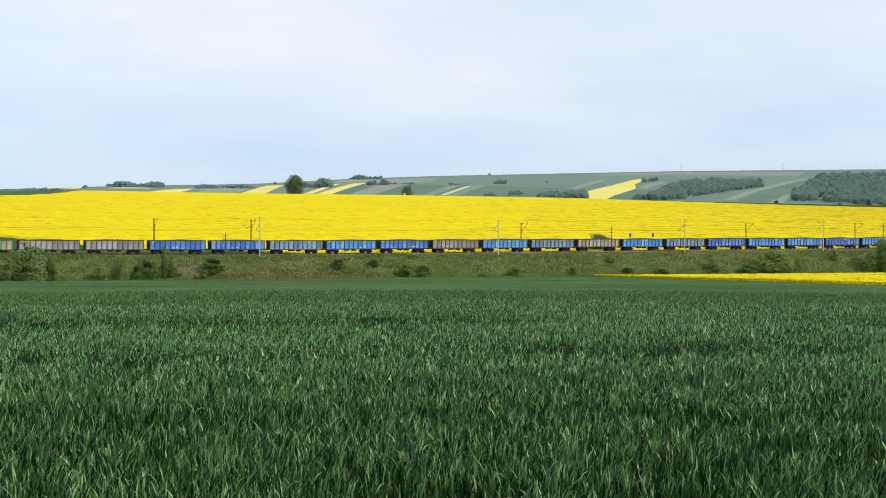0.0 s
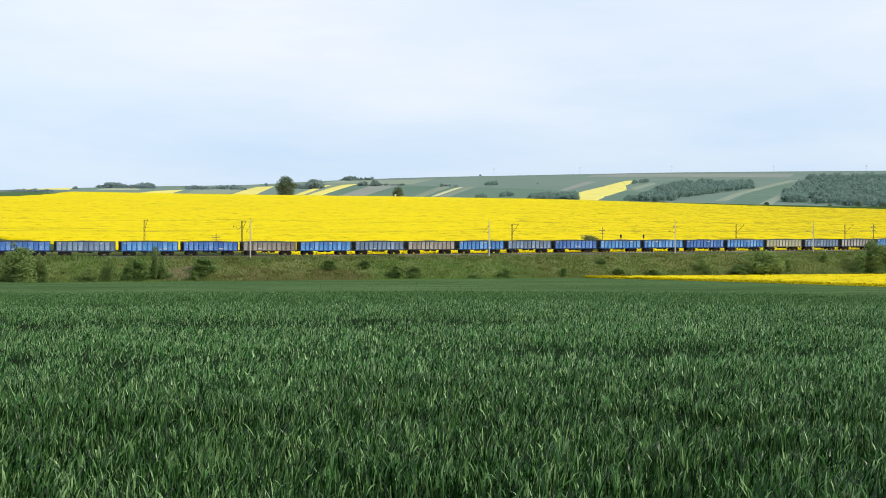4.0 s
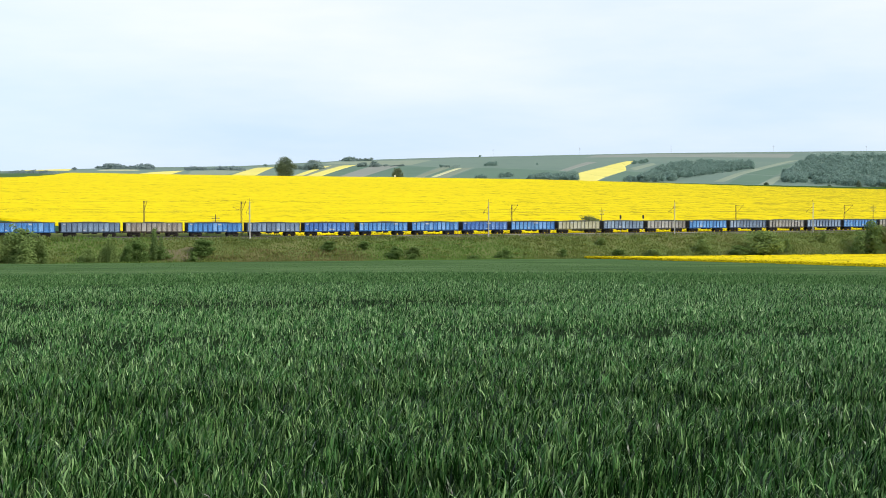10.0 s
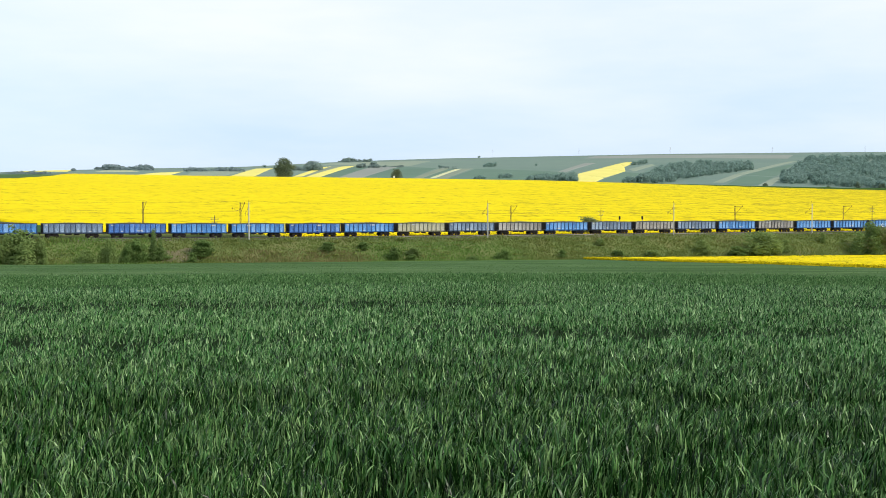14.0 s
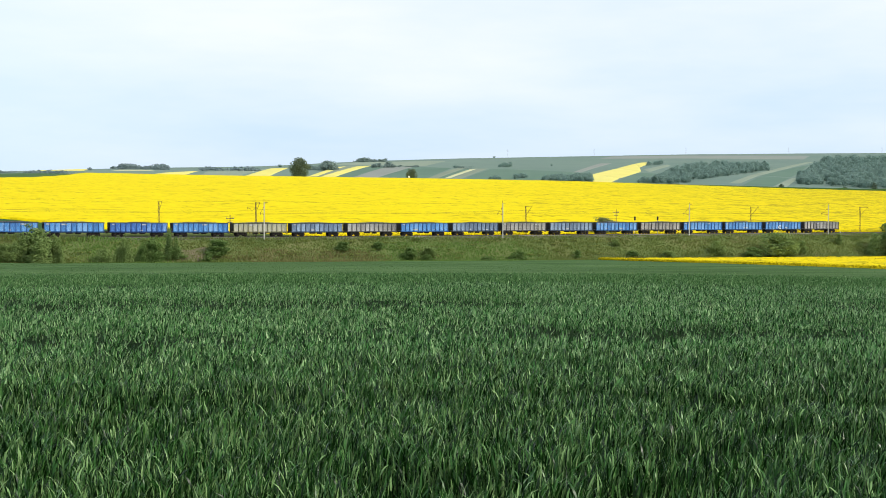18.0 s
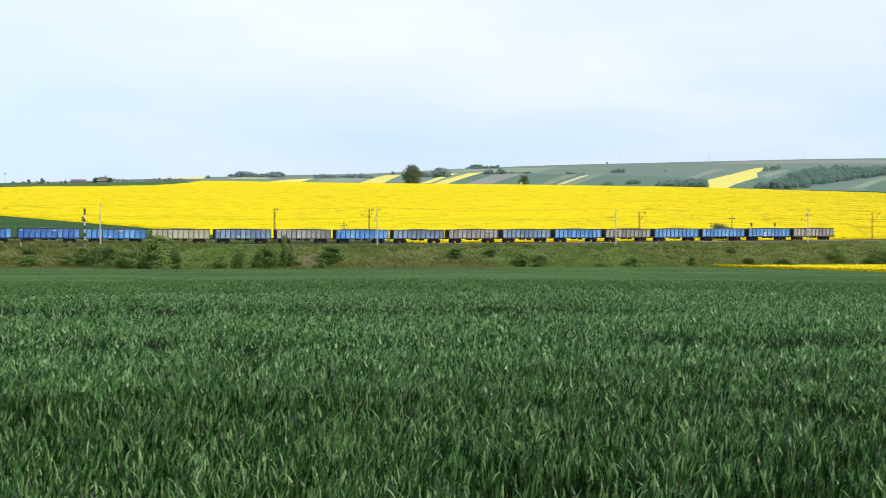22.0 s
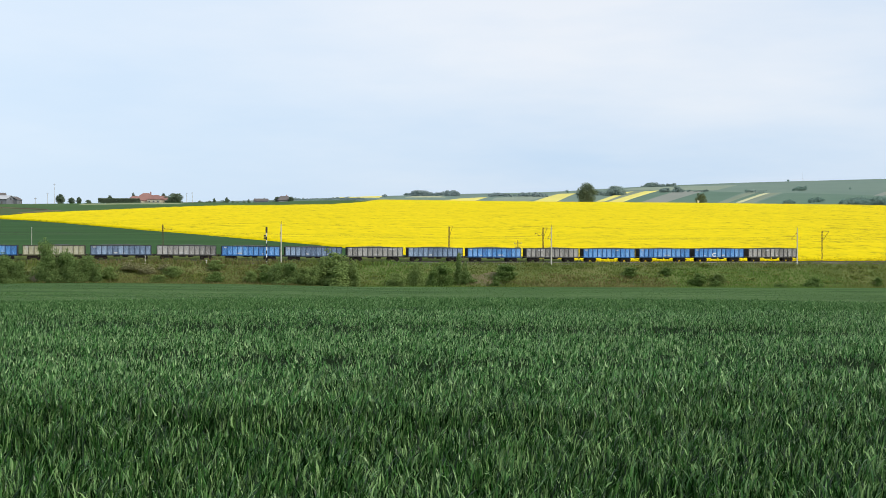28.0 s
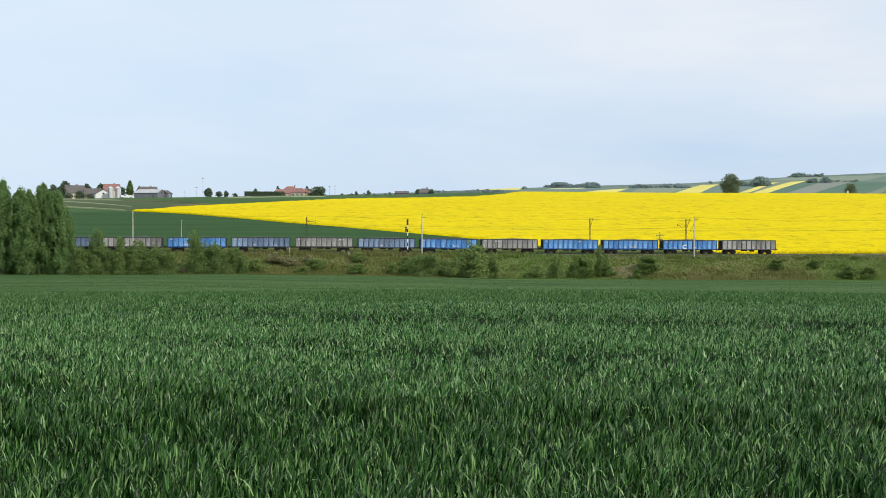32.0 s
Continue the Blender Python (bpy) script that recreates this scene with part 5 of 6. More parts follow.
def van(az, r, yaw):
    x, y, z = at(az, r)
    root = tagged(new("van"), "small white van parked in the farmyard", "van", "vans in the farmyard")
    root.location, root.rotation_euler = (x, y, z), (0, 0, radians(yaw - az))
    bm = bmesh.new()
    vs = [(-2.3, 0.4), (2.2, 0.4), (2.25, 1.0), (1.35, 1.15), (0.7, 1.95), (-2.25, 2.0)]
    a = [bm.verts.new((px, -0.9, pz)) for px, pz in vs]
    b = [bm.verts.new((px, 0.9, pz)) for px, pz in vs]
    bm.faces.new(a)
    bm.faces.new(b[::-1])
    for i in range(6):
        bm.faces.new([a[i], b[i], b[(i + 1) % 6], a[(i + 1) % 6]])
    bmesh.ops.recalc_face_normals(bm, faces=bm.faces)
    part("body", bm, M_WHITE, root)
    bm = bmesh.new()
    box(bm, -0.4, 0.75, -0.93, -0.9, 1.2, 1.75)
    part("side_window", bm, M_GLASS, root)
    for wx in (-1.4, 1.4):
        for wy in (-0.85, 0.85):
            bm = bmesh.new()
            rod(bm, (wx, wy - 0.1, 0.33), (wx, wy + 0.1, 0.33), 0.33, seg=16)
            wheel = part("wheel", bm, M_BLACK, root)
            bm = bmesh.new()
            rod(bm, (wx, wy - 0.12, 0.33), (wx, wy + 0.12, 0.33), 0.18, seg=12)
            part("rim", bm, M_SILO, wheel)


van(-33.6, 856, 10)
van(-33.4, 858, 170)

# garden hedge and clipped round trees by the red-roofed house
rs = np.random.RandomState(77)
hx, hy, hz = at(-27.5, 852)
hedge = tagged(new("hedge"), "long dark clipped hedge beside the country house", "hedge")
hedge.location, hedge.rotation_euler = (hx, hy, hz - 0.1), (0, 0, radians(27.35))
part("foliage", crown_mesh("foliage", rs, [(x_, rs.uniform(-0.3, 0.3), z_, 0.5, 0.6, 0.45) for x_ in np.linspace(-12.8, 12.8, 46) for z_ in (0.4, 1.2, 2.0, 2.7)], 14000, 0.4, M_LEAF_CREST), None, hedge)
tree(-25.12, 860, 6.2, 13.5, "broad low dome-shaped dark tree by the house", leaves=2600, size=0.1, mat=M_LEAF_CREST, seed=4, trunk=0.0, shape=0.4)
for az, r, h, w, sd in ((-36.1, 884, 12.5, 12, 1), (-36.6, 880, 10, 9, 2), (-35.2, 900, 11, 9, 3), (-34.6, 908, 11.5, 9, 4), (-35.5, 858, 5.6, 8.5, 5), (-32.95, 900, 9, 6, 6), (-29.97, 862, 6.4, 6.8, 7),
                        (-29.5, 864, 4.2, 6, 8), (-29.2, 866, 4.6, 4, 9), (-28.8, 864, 2.6, 5, 10), (-20.62, 876, 4.0, 4.5, 11), (-20.0, 870, 3.6, 4.5, 12), (-27.9, 868, 5.6, 4.4, 13), (-26.9, 880, 7.5, 4, 14),
                        (-25.6, 880, 7.2, 4.5, 15), (-38.6, 870, 8, 9, 16), (-41, 874, 9, 10, 17), (-33.7, 892, 8.6, 7, 18), (-36.9, 870, 6, 8, 19), (-35.05, 858, 3.4, 8, 20), (-35.95, 858, 3.8, 7, 21)):
    tree(az, r, h, w, "dark green garden tree among the farm buildings", leaves=2400, size=0.075, mat=M_LEAF_CREST, seed=sd, trunk=-0.03, shape=0.6 if sd in (5, 7, 10, 11, 12, 20, 21) else 1.1, group="garden trees on the crest")
rs = np.random.RandomState(5)
for i in range(34):
    az = -24.2 + 4.3 * (i / 34) ** 0.9 + rs.uniform(-0.2, 0.2)
    tree(az, rs.uniform(872, 900), (1.2, 2.0, 1.5, 1.1, 1.8, 3.8)[i % 6] * rs.uniform(0.8, 1.2), rs.uniform(1.8, 5.0), "small dark shrub on the skyline of the crest", "shrub", 220, 0.2, mat=M_LEAF_CREST, seed=i, trunk=0.0, group="shrubs on the crest")

# hive-like white box on the crest
x, y, z = at(-1.74, 852)
hive = tagged(new("marker_box"), "small white upright marker standing in the rape", "marker")
hive.location = (x, y, z)
bm = bmesh.new()
box(bm, -0.55, 0.55, -0.4, 0.4, 0, 2.3, 0.05)
part("post", bm, M_WHITE, hive)
bm = bmesh.new()
box(bm, -0.65, 0.65, -0.5, 0.5, 2.3, 2.45, 0.03)
part("cap", bm, M_WHITE, hive)


# ---- fields on the far slopes ----
def far_field(corners, mat, name, label, lift=0.7, r0=1300.0, n=14):
    """A four-cornered field laid on the slope; corners as bearing and elevation in degrees."""
    P = [(a, range_at(a, e, r0)) for a, e in corners]
    u = np.linspace(0, 1, n)
    U_, V_ = np.meshgrid(u, u, indexing="ij")
    W = [(1 - U_) * (1 - V_), U_ * (1 - V_), U_ * V_, (1 - U_) * V_]
    A_ = np.radians(sum(w * p[0] for w, p in zip(W, P)))
    R_ = sum(w * p[1] for w, p in zip(W, P))
    X, Y = R_ * np.sin(A_), R_ * np.cos(A_)
    Z = height(X, Y) + lift
    Z[0, :], Z[-1, :], Z[:, 0], Z[:, -1] = Z[0, :] - lift, Z[-1, :] - lift, Z[:, 0] - lift, Z[:, -1] - lift
    structure(name, sheet(name, X, Y, Z, mat), label, "field")


GL = "distant green cereal field on the slope"
YL, PL, TL = "distant strip of blooming yellow rape on the slope", "distant pale green crop strip on the slope", "distant grey-brown tilled strip on the slope"
OL = "distant olive-brown grassy strip on the slope"
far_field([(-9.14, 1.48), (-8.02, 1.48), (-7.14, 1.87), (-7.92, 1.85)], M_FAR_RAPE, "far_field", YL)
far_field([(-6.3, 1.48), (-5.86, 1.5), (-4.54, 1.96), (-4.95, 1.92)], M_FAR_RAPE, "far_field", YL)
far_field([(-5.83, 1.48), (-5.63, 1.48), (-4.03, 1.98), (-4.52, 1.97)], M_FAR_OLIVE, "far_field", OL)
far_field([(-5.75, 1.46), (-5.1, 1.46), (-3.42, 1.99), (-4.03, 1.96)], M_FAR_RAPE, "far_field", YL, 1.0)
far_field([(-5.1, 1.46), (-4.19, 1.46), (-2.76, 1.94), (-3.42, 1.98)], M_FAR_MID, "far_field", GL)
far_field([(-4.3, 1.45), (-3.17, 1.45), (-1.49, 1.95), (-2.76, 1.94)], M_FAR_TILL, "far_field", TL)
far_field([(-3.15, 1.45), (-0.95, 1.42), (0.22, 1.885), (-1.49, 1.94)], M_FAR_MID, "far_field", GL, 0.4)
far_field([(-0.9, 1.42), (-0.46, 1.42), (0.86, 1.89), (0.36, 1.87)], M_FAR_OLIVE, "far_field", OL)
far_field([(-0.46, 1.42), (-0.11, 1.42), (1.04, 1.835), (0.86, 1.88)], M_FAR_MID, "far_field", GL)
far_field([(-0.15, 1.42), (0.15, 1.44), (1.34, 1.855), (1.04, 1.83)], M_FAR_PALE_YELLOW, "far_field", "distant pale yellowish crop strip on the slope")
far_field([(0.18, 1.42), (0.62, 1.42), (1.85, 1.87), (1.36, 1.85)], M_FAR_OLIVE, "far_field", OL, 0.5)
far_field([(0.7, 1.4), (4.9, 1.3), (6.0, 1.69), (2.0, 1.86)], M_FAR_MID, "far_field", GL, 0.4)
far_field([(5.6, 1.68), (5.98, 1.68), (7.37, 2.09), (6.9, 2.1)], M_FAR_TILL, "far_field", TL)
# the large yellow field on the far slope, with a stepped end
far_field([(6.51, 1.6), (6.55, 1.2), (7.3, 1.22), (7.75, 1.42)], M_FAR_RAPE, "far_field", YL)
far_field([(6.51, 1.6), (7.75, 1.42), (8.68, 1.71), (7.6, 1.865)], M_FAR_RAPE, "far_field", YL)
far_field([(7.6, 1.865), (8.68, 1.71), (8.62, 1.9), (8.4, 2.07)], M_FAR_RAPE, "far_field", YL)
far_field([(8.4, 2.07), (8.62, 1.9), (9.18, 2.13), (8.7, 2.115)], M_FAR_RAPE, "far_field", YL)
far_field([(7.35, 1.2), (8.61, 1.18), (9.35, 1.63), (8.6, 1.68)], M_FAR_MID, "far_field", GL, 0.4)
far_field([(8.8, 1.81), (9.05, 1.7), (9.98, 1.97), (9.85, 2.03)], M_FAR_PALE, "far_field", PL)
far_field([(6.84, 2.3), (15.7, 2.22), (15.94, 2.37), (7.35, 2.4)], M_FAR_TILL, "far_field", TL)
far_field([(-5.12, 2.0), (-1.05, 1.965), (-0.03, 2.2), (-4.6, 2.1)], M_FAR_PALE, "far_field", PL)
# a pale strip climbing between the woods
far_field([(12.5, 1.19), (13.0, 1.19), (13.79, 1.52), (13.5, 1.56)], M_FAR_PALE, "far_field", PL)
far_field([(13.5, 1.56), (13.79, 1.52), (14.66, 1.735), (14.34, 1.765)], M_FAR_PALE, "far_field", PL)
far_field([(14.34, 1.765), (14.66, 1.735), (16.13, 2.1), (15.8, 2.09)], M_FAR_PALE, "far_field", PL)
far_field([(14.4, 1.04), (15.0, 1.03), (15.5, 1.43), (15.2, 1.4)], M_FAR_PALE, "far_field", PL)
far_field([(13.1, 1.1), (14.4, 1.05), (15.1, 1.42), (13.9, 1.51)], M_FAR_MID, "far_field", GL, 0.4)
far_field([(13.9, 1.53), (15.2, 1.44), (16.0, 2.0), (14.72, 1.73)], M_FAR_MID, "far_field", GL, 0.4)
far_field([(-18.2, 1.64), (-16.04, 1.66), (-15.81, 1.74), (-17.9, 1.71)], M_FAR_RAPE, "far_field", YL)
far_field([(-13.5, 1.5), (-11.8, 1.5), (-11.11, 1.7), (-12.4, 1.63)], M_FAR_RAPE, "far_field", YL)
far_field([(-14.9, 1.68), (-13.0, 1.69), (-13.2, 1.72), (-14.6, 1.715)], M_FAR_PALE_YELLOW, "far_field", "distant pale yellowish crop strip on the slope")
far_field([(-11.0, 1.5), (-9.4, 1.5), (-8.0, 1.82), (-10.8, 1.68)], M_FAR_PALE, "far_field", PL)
# tracks and strips on the near crest by the farm
far_field([(-37, 1.176), (-37, 1.192), (-33.7, 1.13), (-33.7, 1.118)], M_PATH, "field_path", "pale grassy track between the crest fields", 0.5, 300.0, 24)
far_field([(-33.7, 1.118), (-33.7, 1.13), (-30.4, 1.03), (-30.4, 1.02)], M_STRIP, "field_path", "brownish worn track between the crest fields", 0.5, 300.0, 24)
far_field([(-37, 1.085), (-37, 1.11), (-33.2, 0.826), (-33.2, 0.812)], M_PATH, "field_path", "pale grassy track between the crest fields", 0.5, 300.0, 24)
far_field([(-37, 0.862), (-37, 0.882), (-33.5, 0.686), (-33.5, 0.674)], M_PATH, "field_path", "pale grassy track between the crest fields", 0.5, 300.0, 24)
far_field([(-29.2, 1.268), (-29.2, 1.281), (-24.8, 1.346), (-24.8, 1.332)], M_PATH, "field_path", "pale grassy track between the crest fields", 0.4, 300.0, 30)
far_field([(-24.8, 1.332), (-24.8, 1.346), (-22.4, 1.457), (-22.4, 1.447)], M_PATH, "field_path", "pale grassy track between the crest fields", 0.4, 300.0, 24)
far_field([(-31.75, 0.855), (-31.75, 0.868), (-29.9, 1.016), (-29.9, 1.007)], M_STRIP, "field_strip", "brownish tilled strip above the rape", 0.4, 300.0, 24)
far_field([(-37, 0.9), (-33.2, 0.72), (-30.3, 1.01), (-37, 1.16)], M_MEADOW, "field_strip", "dull olive meadow strip below the farm", 0.3, 300.0, 24)


# ---- far trees ----
def far_wood(name, label, spots, seed, kind="", leaves=180, mat=None):
    """A wood of many crowns on the far slopes: spots of bearing, distance, height and width."""
    rng_ = np.random.RandomState(seed)
    vs, qs, o = [], [], 0
    for az, r, h, w in spots:
        x, y, z = at(az, r)
        bl = [(rng_.uniform(-0.25, 0.25) * w, rng_.uniform(-0.25, 0.25) * w, h * rng_.uniform(0.2, 0.8), 0.3 * w, 0.3 * w, 0.26 * h) for _ in range(6)]
        v_, q_ = leaf_cloud(rng_, bl, leaves, 0.14 * w, jitter=0.14, up=0.6, inner=0.7)
        vs.append(v_ + np.array([x, y, z - 0.3]))
        qs.append(q_ + o)
        o += len(v_)
    ob = new(name, fast_mesh(name, np.concatenate(vs), [], mat or M_LEAF_FAR, np.concatenate(qs)))
    return tagged(ob, label, "wood", kind="stuff")


def spots_in(seed, n, az0, az1, low, high, h=(7, 13), broad=(0.8, 1.2)):
    rng_ = np.random.RandomState(seed)
    out = []
    for _ in range(n):
        az = rng_.uniform(az0, az1)
        k = (az - az0) / (az1 - az0)
        el = rng_.uniform(low(k), high(k))
        hh = rng_.uniform(*h)
        if broad[0] > 1:
            hh *= (0.5 + 0.5 * math.sin(math.pi * k)) * (0.85 + 0.35 * math.sin(9 * k + seed))
        out.append((az, range_at(az, el, 1300.0), hh, hh * rng_.uniform(*broad)))
    return out


def curve(rows):
    return lambda k: float(np.interp(k, *zip(*rows)))


far_wood("far_woodland", "green woodland filling the far hillside, bluish haze in its colour", spots_in(1, 420, 9.25, 14.2, curve([(0, 1.2), (0.2, 1.17), (0.4, 1.3), (0.54, 1.46), (0.77, 1.6), (1, 1.74)]), curve([(0, 1.24), (0.2, 1.82), (0.4, 1.96), (0.54, 2.04), (0.7, 1.92), (0.77, 1.97), (1, 1.88)]), (7, 13)) +
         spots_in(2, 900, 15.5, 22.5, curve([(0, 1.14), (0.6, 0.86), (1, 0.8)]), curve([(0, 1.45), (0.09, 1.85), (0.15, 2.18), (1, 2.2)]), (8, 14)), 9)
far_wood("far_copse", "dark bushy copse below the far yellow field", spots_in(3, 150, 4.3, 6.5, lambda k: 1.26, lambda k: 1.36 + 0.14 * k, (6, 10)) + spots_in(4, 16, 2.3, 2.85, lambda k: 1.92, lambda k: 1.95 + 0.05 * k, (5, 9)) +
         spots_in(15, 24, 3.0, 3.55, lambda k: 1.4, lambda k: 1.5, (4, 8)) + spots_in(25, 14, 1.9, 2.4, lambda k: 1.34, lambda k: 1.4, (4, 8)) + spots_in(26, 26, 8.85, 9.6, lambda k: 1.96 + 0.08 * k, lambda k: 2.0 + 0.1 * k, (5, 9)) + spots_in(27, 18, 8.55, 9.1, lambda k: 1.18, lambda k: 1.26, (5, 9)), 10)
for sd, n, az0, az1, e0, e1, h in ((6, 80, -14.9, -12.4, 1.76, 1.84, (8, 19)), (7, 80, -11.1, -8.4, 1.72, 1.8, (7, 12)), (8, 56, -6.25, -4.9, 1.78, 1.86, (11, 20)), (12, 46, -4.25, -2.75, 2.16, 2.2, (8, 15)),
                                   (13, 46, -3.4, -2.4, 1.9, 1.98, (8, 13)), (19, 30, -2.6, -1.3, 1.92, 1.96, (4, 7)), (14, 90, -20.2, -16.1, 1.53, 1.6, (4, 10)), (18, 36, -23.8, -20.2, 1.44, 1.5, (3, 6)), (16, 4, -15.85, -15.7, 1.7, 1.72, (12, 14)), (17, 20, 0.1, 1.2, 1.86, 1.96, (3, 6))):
    far_wood("far_copse", "dark tree clump on the far skyline", spots_in(sd, int(n * 1.3), az0, az1, lambda k: e0 - 0.02, lambda k: e1, (h[0] * 0.55, h[1] * 0.8), (1.2, 1.9)), sd, mat=M_LEAF_BLUE_HAZE if sd in (6, 7, 14, 16, 18) else M_LEAF_HAZE)
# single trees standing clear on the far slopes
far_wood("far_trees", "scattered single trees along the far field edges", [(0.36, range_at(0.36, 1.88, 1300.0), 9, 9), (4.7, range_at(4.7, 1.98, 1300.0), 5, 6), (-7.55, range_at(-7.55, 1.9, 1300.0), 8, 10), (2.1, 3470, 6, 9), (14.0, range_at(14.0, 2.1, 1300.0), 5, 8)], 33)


# ---- masts, signals and wires ----
def mast_near(s, h=8.8):
    """Pale concrete catenary mast on the camera's side; its arm reaches over the near track."""
    x, y = track_xy(s, 277.6)
    root = tagged(new("catenary_mast"), "pale concrete railway mast with a steel arm", "catenary mast", "concrete masts along the line")
    root.location, root.rotation_euler = (x, y, float(height(x, y)) - 0.1), (0, 0, radians(25.5))
    bm = bmesh.new()
    rod(bm, (0, 0, 0), (0, 0, h), 0.15, 0.11, 10)
    part("pole", bm, M_CONCRETE, root)
    bm = bmesh.new()
    rod(bm, (0, 0, 5.9), (0, 2.9, 6.3), 0.045, seg=6)
    rod(bm, (0, 0, 7.7), (0, 2.7, 6.35), 0.04, seg=6)
    rod(bm, (0, 2.9, 6.3), (0, 2.6, 5.75), 0.03, seg=6)
    part("arm", bm, M_STEEL, root, "rusty steel arm")
    bm = bmesh.new()
    rod(bm, (0, 0, h), (0.15, 0.5, h + 0.7), 0.04, seg=6)
    rod(bm, (-0.1, 0, h - 0.2), (0.9, 0.1, h - 0.15), 0.04, seg=6)
    part("top_bracket", bm, M_STEEL, root)
    for yy, zz in ((0.35, 5.95), (0.35, 7.52)):
        bm = bmesh.new()
        rod(bm, (0, yy, zz), (0, yy + 0.35, zz + 0.0), 0.09, seg=8)
        part("insulator", bm, M_RED, root)
    return root


def mast_far(s, h=8.2):
    """Brown lattice steel mast behind the far track; its arm reaches towards the camera."""
    x, y = track_xy(s, 290.0)
    root = tagged(new("catenary_mast"), "brown lattice steel railway mast with an arm", "catenary mast", "lattice masts along the line")
    root.location, root.rotation_euler = (x, y, float(height(x, y)) - 0.1), (0, 0, radians(25.5))
    bm = bmesh.new()
    for sx in (-1, 1):
        for sy in (-1, 1):
            rod(bm, (sx * 0.17, sy * 0.17, 0), (sx * 0.08, sy * 0.08, h), 0.028, seg=5)
    part("leg_frame", bm, M_STEEL, root)
    for i in range(8):
        z0, z1 = i * h / 8, (i + 1) * h / 8
        bm = bmesh.new()
        e = 1 if i % 2 else -1
        for sy in (-1, 1):
            rod(bm, (-0.19 * e, sy * 0.18, z0), (0.17 * e, sy * 0.16, z1), 0.018, seg=4)
            rod(bm, (sy * 0.18, -0.19 * e, z0), (sy * 0.16, 0.17 * e, z1), 0.018, seg=4)
        part("brace", bm, M_STEEL, root)
    bm = bmesh.new()
    rod(bm, (0, 0, h - 0.2), (0, -3.3, h - 0.1), 0.035, seg=6)
    rod(bm, (0, -0.1, 5.7), (0, -3.3, h - 0.1), 0.05, seg=6)
    rod(bm, (0, -3.3, h - 0.4), (0, -3.3, h + 0.1), 0.05, seg=6)
    part("arm", bm, M_STEEL, root)
    return root


NEAR_S = (-164, -101, -37.8, 24.6, 86.2, 147.6, 204, 252, 312, 374)
FAR_S = (-130, -66, -0.7, 65, 88, 161, 234.5, 275.5, 340)
for s in NEAR_S:
    mast_near(s, 9.5 if s < -30 else 8.8)
for s in FAR_S:
    far_mast = mast_far(s, 7.8 if s == -0.7 else 8.2)
    if s == -0.7:
        bm = bmesh.new()
        for a, b in (((0, 0, 6.85), (1.5, -0.1, 6.8)), ((0, 0, 7.3), (0.6, 0, 6.85)), ((1.5, -0.1, 6.8), (2.1, -0.1, 6.6)), ((2.0, -0.1, 6.6), (2.05, -0.1, 7.15))):
            rod(bm, a, b, 0.05, seg=6)
        part("side_bracket", bm, M_STEEL, far_mast, "rusty steel side bracket")
    if s == 88:
        bm = bmesh.new()
        for a, b in (((0, -0.1, 6.9), (-0.6, -0.3, 6.4)), ((-0.6, -0.3, 6.4), (-1.1, -0.3, 6.2)), ((-1.1, -0.3, 6.2), (-1.5, -0.3, 6.7)), ((-1.5, -0.3, 6.7), (-2.1, -0.3, 6.8)), ((-2.1, -0.3, 6.5), (-2.1, -0.3, 7.1))):
            rod(bm, a, b, 0.05, seg=6)
        part("drop_bracket", bm, M_STEEL, far_mast, "dangling rusty wire bracket")


def wires(name, spots, v, z, sag, label):
    bm = bmesh.new()
    for a, b in zip(spots[:-1], spots[1:]):
        pts = []
        for i in range(9):
            k = i / 8
            x, y = track_xy(a + (b - a) * k, v)
            pts.append((x, y, z + float(grade(a + (b - a) * k)) - sag * 4 * k * (1 - k)))
        for p, q in zip(pts[:-1], pts[1:]):
            rod(bm, p, q, 0.014, seg=3)
    tagged(new(name, done(name, bm, M_WIRE)), label, "wire")


wires("contact_wire", NEAR_S, NEAR_V, RAIL + 5.4, 0.0, "thin dark contact wire over the near track")
wires("carrier_wire", NEAR_S, NEAR_V, RAIL + 6.0, 0.45, "thin dark sagging carrier wire over the near track")
wires("contact_wire", FAR_S, TRACK_V, RAIL + 5.4, 0.0, "thin dark contact wire over the far track")
wires("carrier_wire", FAR_S, TRACK_V, RAIL + 6.3, 0.5, "thin dark sagging carrier wire over the far track")
wires("feeder_wire", NEAR_S, 278.1, RAIL + 8.4, 0.7, "thin dark feeder wire along the mast tops")


def telegraph(s, h, v=291.6):
    x, y = track_xy(s, v)
    root = tagged(new("line_pole"), "slim brown wooden line pole with two cross-arms", "line pole")
    root.location, root.rotation_euler = (x, y, float(height(x, y)) - 0.1), (0, 0, radians(25.5))
    bm = bmesh.new()
    rod(bm, (0, 0, 0), (0, 0, h), 0.12, 0.08, 8)
    part("pole", bm, M_BARK, root)
    for z, w in ((h - 0.9, 0.95), (h - 1.8, 0.6)):
        bm = bmesh.new()
        box(bm, -w, w, -0.06, 0.06, z - 0.07, z + 0.07)
        arm = part("cross_arm", bm, M_BARK, root)
        for i in (-1, 1):
            bm = bmesh.new()
            rod(bm, (i * w * 0.85, 0, z + 0.05), (i * w * 0.85, 0, z + 0.3), 0.06, seg=6)
            part("insulator", bm, M_CONCRETE, arm)


telegraph(82.2, 4.3)
telegraph(190.0, 7.6)
telegraph(288.6, 8.4)


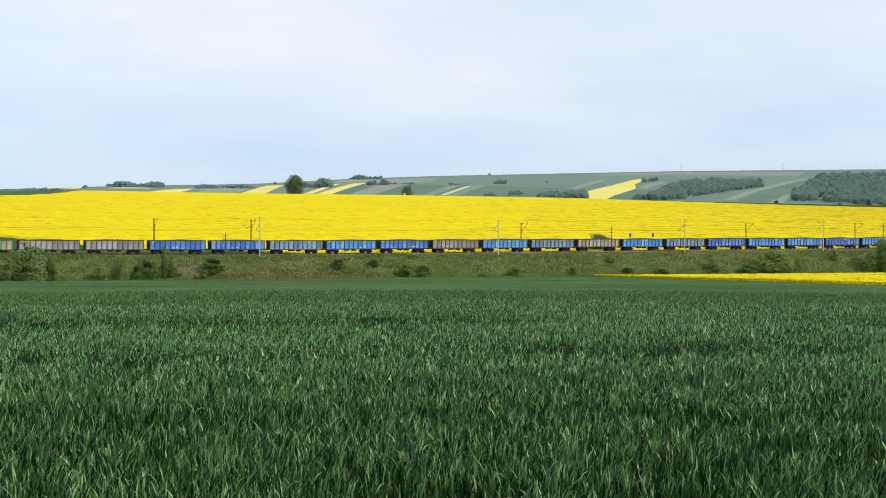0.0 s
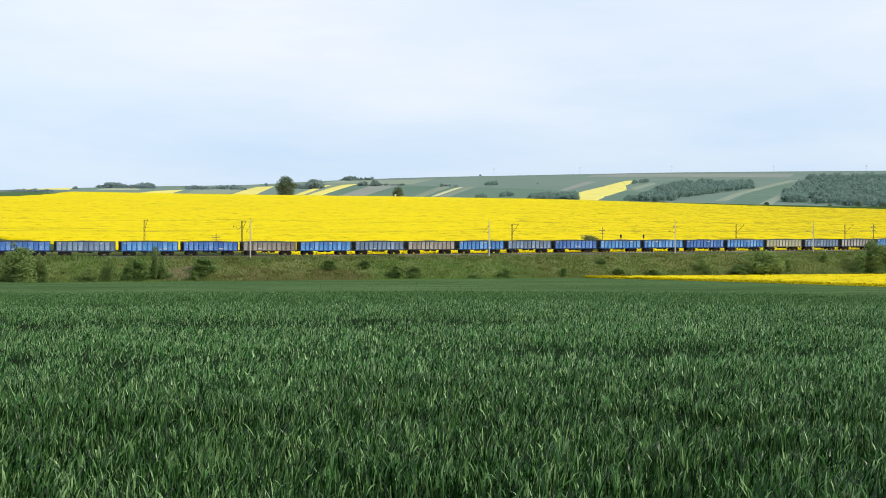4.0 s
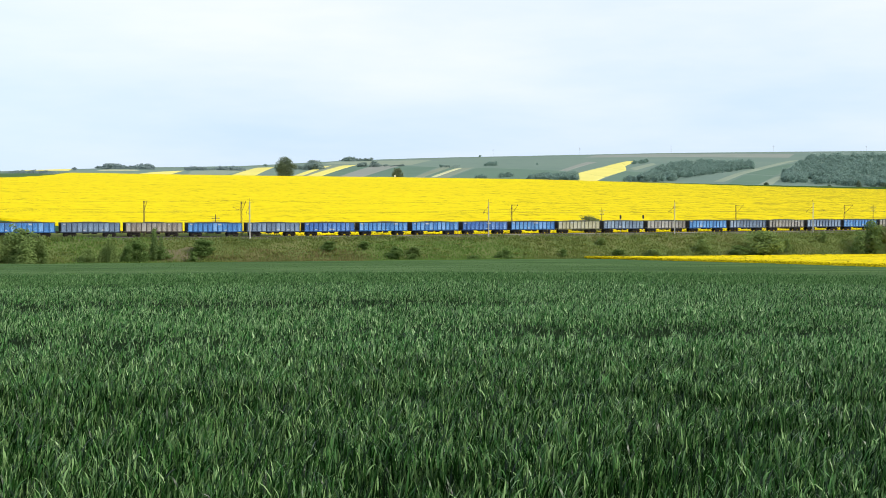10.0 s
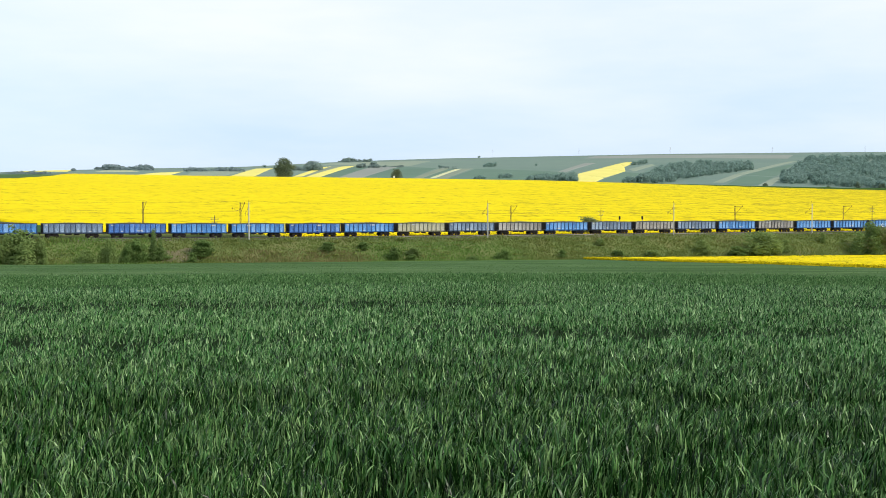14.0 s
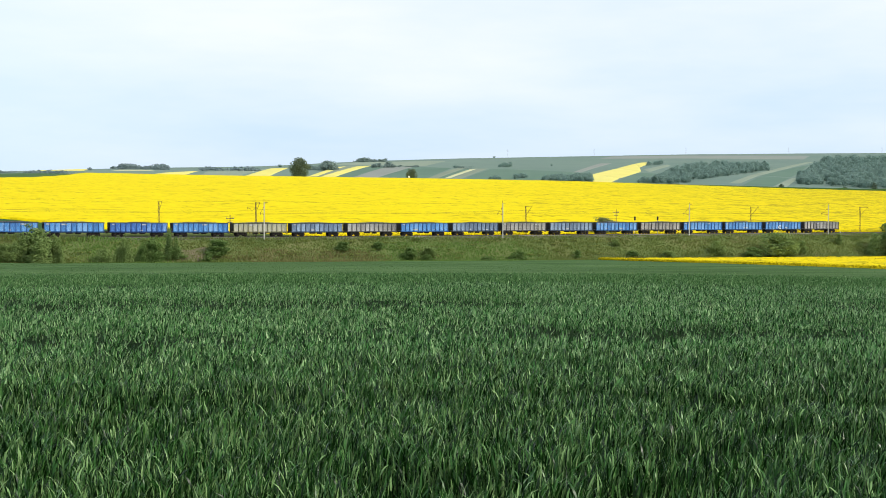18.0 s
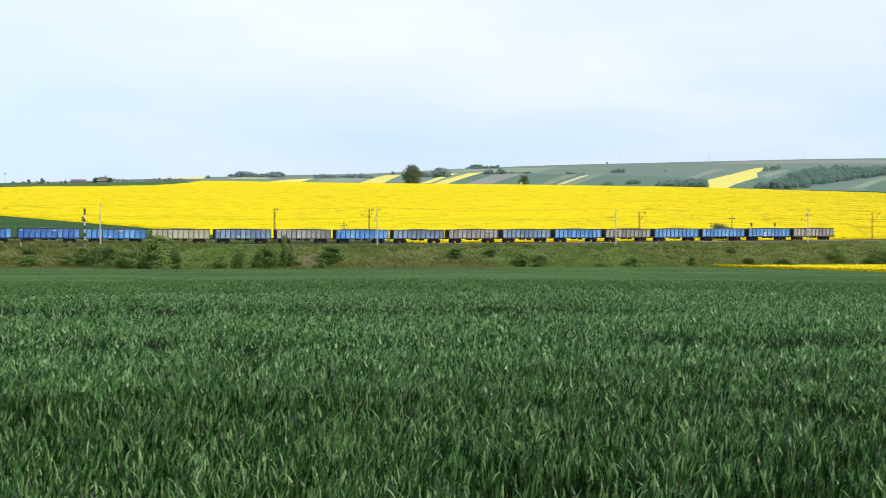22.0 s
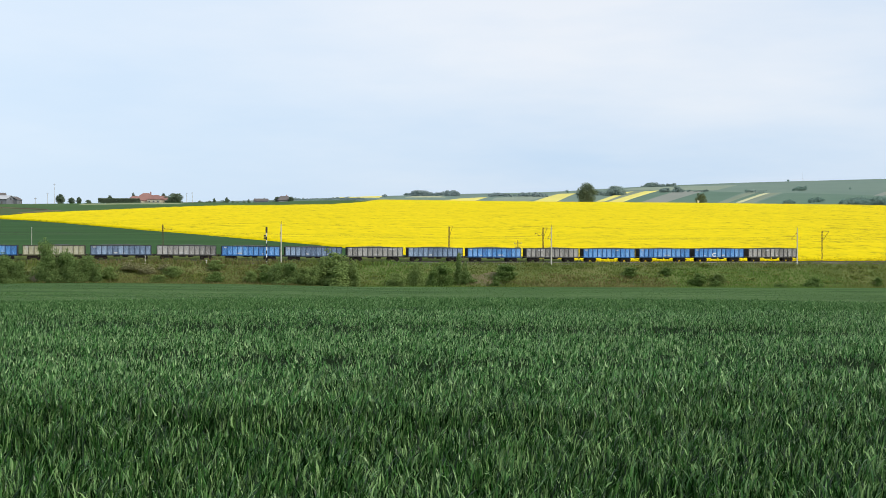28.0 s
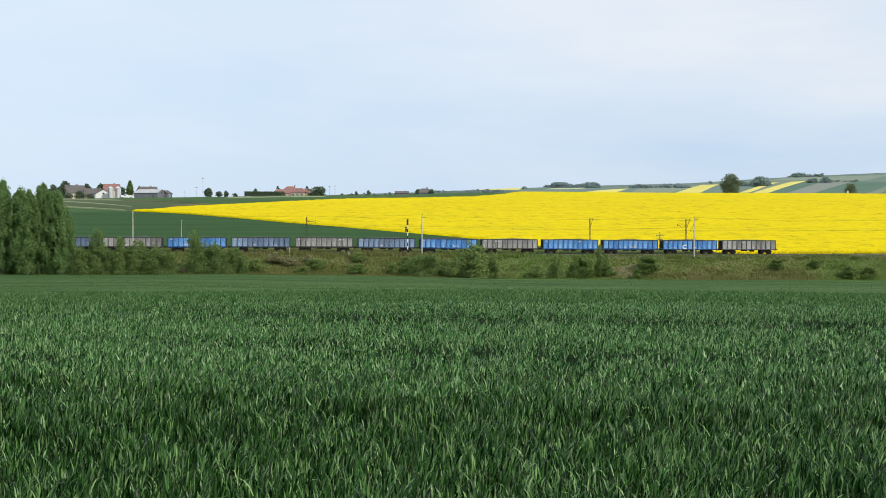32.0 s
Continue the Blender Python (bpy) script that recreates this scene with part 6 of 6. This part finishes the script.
def dwarf_signal(s):
    x, y = track_xy(s, 291.2)
    root = tagged(new("track_signal"), "dark signal head on a pale post behind the line", "signal", "pair of track signals")
    root.location, root.rotation_euler = (x, y, float(height(x, y)) - 0.1), (0, 0, radians(25.5))
    bm = bmesh.new()
    rod(bm, (0, 0, 0), (0, 0, 4.6), 0.07, seg=8)
    part("post", bm, M_CONCRETE, root)
    bm = bmesh.new()
    box(bm, -0.24, 0.24, -0.13, 0.13, 4.5, 5.5, 0.07)
    head = part("signal_head", bm, M_BLACK, root)
    bm = bmesh.new()
    for z in (4.8, 5.2):
        rod(bm, (0, -0.15, z), (0, -0.35, z), 0.12, seg=10)
    part("hood", bm, M_BLACK, head)


dwarf_signal(195.8)
dwarf_signal(203.3)

# tall striped main signal beside the near track
x, y = track_xy(21.4, 277.3)
sig = tagged(new("main_signal"), "tall black and white striped railway signal mast", "signal")
sig.location, sig.rotation_euler = (x, y, float(height(x, y)) - 0.1), (0, 0, radians(25.5))
for i in range(9):
    bm = bmesh.new()
    rod(bm, (0, 0, i * 0.76), (0, 0, (i + 1) * 0.76), 0.12, seg=10)
    part("mast_band", bm, M_WHITE if i % 2 == 0 else M_BLACK, sig)
bm = bmesh.new()
box(bm, -0.2, 0.2, -0.14, 0.14, 6.84, 8.2, 0.08)
part("signal_head", bm, M_BLACK, sig)
for i in range(3):
    bm = bmesh.new()
    rod(bm, (-0.15, -0.05, 5.6 + 0.35 * i), (-0.6, -0.15, 5.6 + 0.35 * i), 0.14, seg=10)
    part("lamp_hood", bm, M_BLACK, sig)


def post(s, v, h, r, label, name="marker_post"):
    x, y = track_xy(s, v)
    root = tagged(new(name), label, "post")
    root.location = (x, y, float(height(x, y)) - 0.05)
    bm = bmesh.new()
    rod(bm, (0, 0, 0), (0, 0, h), r, r * 0.8, 8)
    part("shaft", bm, M_CONCRETE, root)
    bm = bmesh.new()
    box(bm, -r * 1.6, r * 1.6, -r * 1.2, r * 1.2, h, h + 0.12, 0.02)
    part("cap", bm, M_WHITE, root)


post(-4.3, 276.4, 1.8, 0.09, "short white concrete post by the track")
post(-28.8, 290.8, 6.1, 0.075, "slim pale lamp post behind the line", "lamp_post")
post(8.5, 276.6, 0.9, 0.12, "short white concrete post by the track")
post(255.5, 276.6, 1.2, 0.1, "short white concrete post by the track")


def pylon(az, el, r=3480.0):
    """Faint lattice radio or power mast on the ridge."""
    x, y, z = at(az, r)
    h = EYE + math.tan(radians(el)) * r - z
    root = tagged(new("power_pylon"), "faint grey lattice power pylon on the ridge", "pylon", "pylons on the ridge")
    root.location = (x, y, z - 0.5)
    bm = bmesh.new()
    for sx in (-1, 1):
        for sy in (-1, 1):
            rod(bm, (sx * 1.2, sy * 1.2, 0), (sx * 0.25, sy * 0.25, h), 0.09, seg=4)
    part("leg_frame", bm, M_ROOF_GREY, root)
    for k in (0.72, 0.86):
        bm = bmesh.new()
        rod(bm, (-3.2, 0, h * k), (3.2, 0, h * k), 0.09, seg=4)
        part("cross_arm", bm, M_ROOF_GREY, root)


for az, el in ((2.71, 2.74), (6.59, 2.78), (10.64, 2.8), (15.04, 2.76), (18.9, 2.72)):
    pylon(az, el)


def far_pole(az, h, r=880.0):
    x, y, z = at(az, r)
    root = tagged(new("line_pole"), "slender grey line pole on the crest", "line pole", "poles on the crest")
    root.location = (x, y, z - 0.3)
    bm = bmesh.new()
    rod(bm, (0, 0, 0), (0, 0, h), 0.14, 0.1, 6)
    part("pole", bm, M_CONCRETE, root)
    bm = bmesh.new()
    box(bm, -0.9, 0.9, -0.08, 0.08, h - 0.8, h - 0.65)
    part("cross_arm", bm, M_STEEL, root)


for az, h in ((-30.21, 14.0), (-24.6, 7.5), (-24.35, 8.0), (-30.5, 8.0), (-31.0, 5.0)):
    far_pole(az, h)


def rear_at(t):
    """Place of the train's rear coupling along the line: the train slows a little."""
    k = np.polyfit([q[0] for q in REAR], [q[1] for q in REAR], 3)
    return float(np.polyval(k, t))


def motions():
    for i, w in enumerate(TRAIN):
        rows = []
        for t in np.arange(0, 32.01, 2.0):
            s = rear_at(t) - PITCH * (i + 0.5)
            x, y = track_xy(s, TRACK_V)
            tilt = math.degrees(math.atan2(float(grade(s - 4.3) - grade(s + 4.3)), 8.6))
            rows.append((float(t), pose(x, y, RAIL + float(grade(s)), 0, tilt, 25.5)))
        walk(w, rows)


motions()
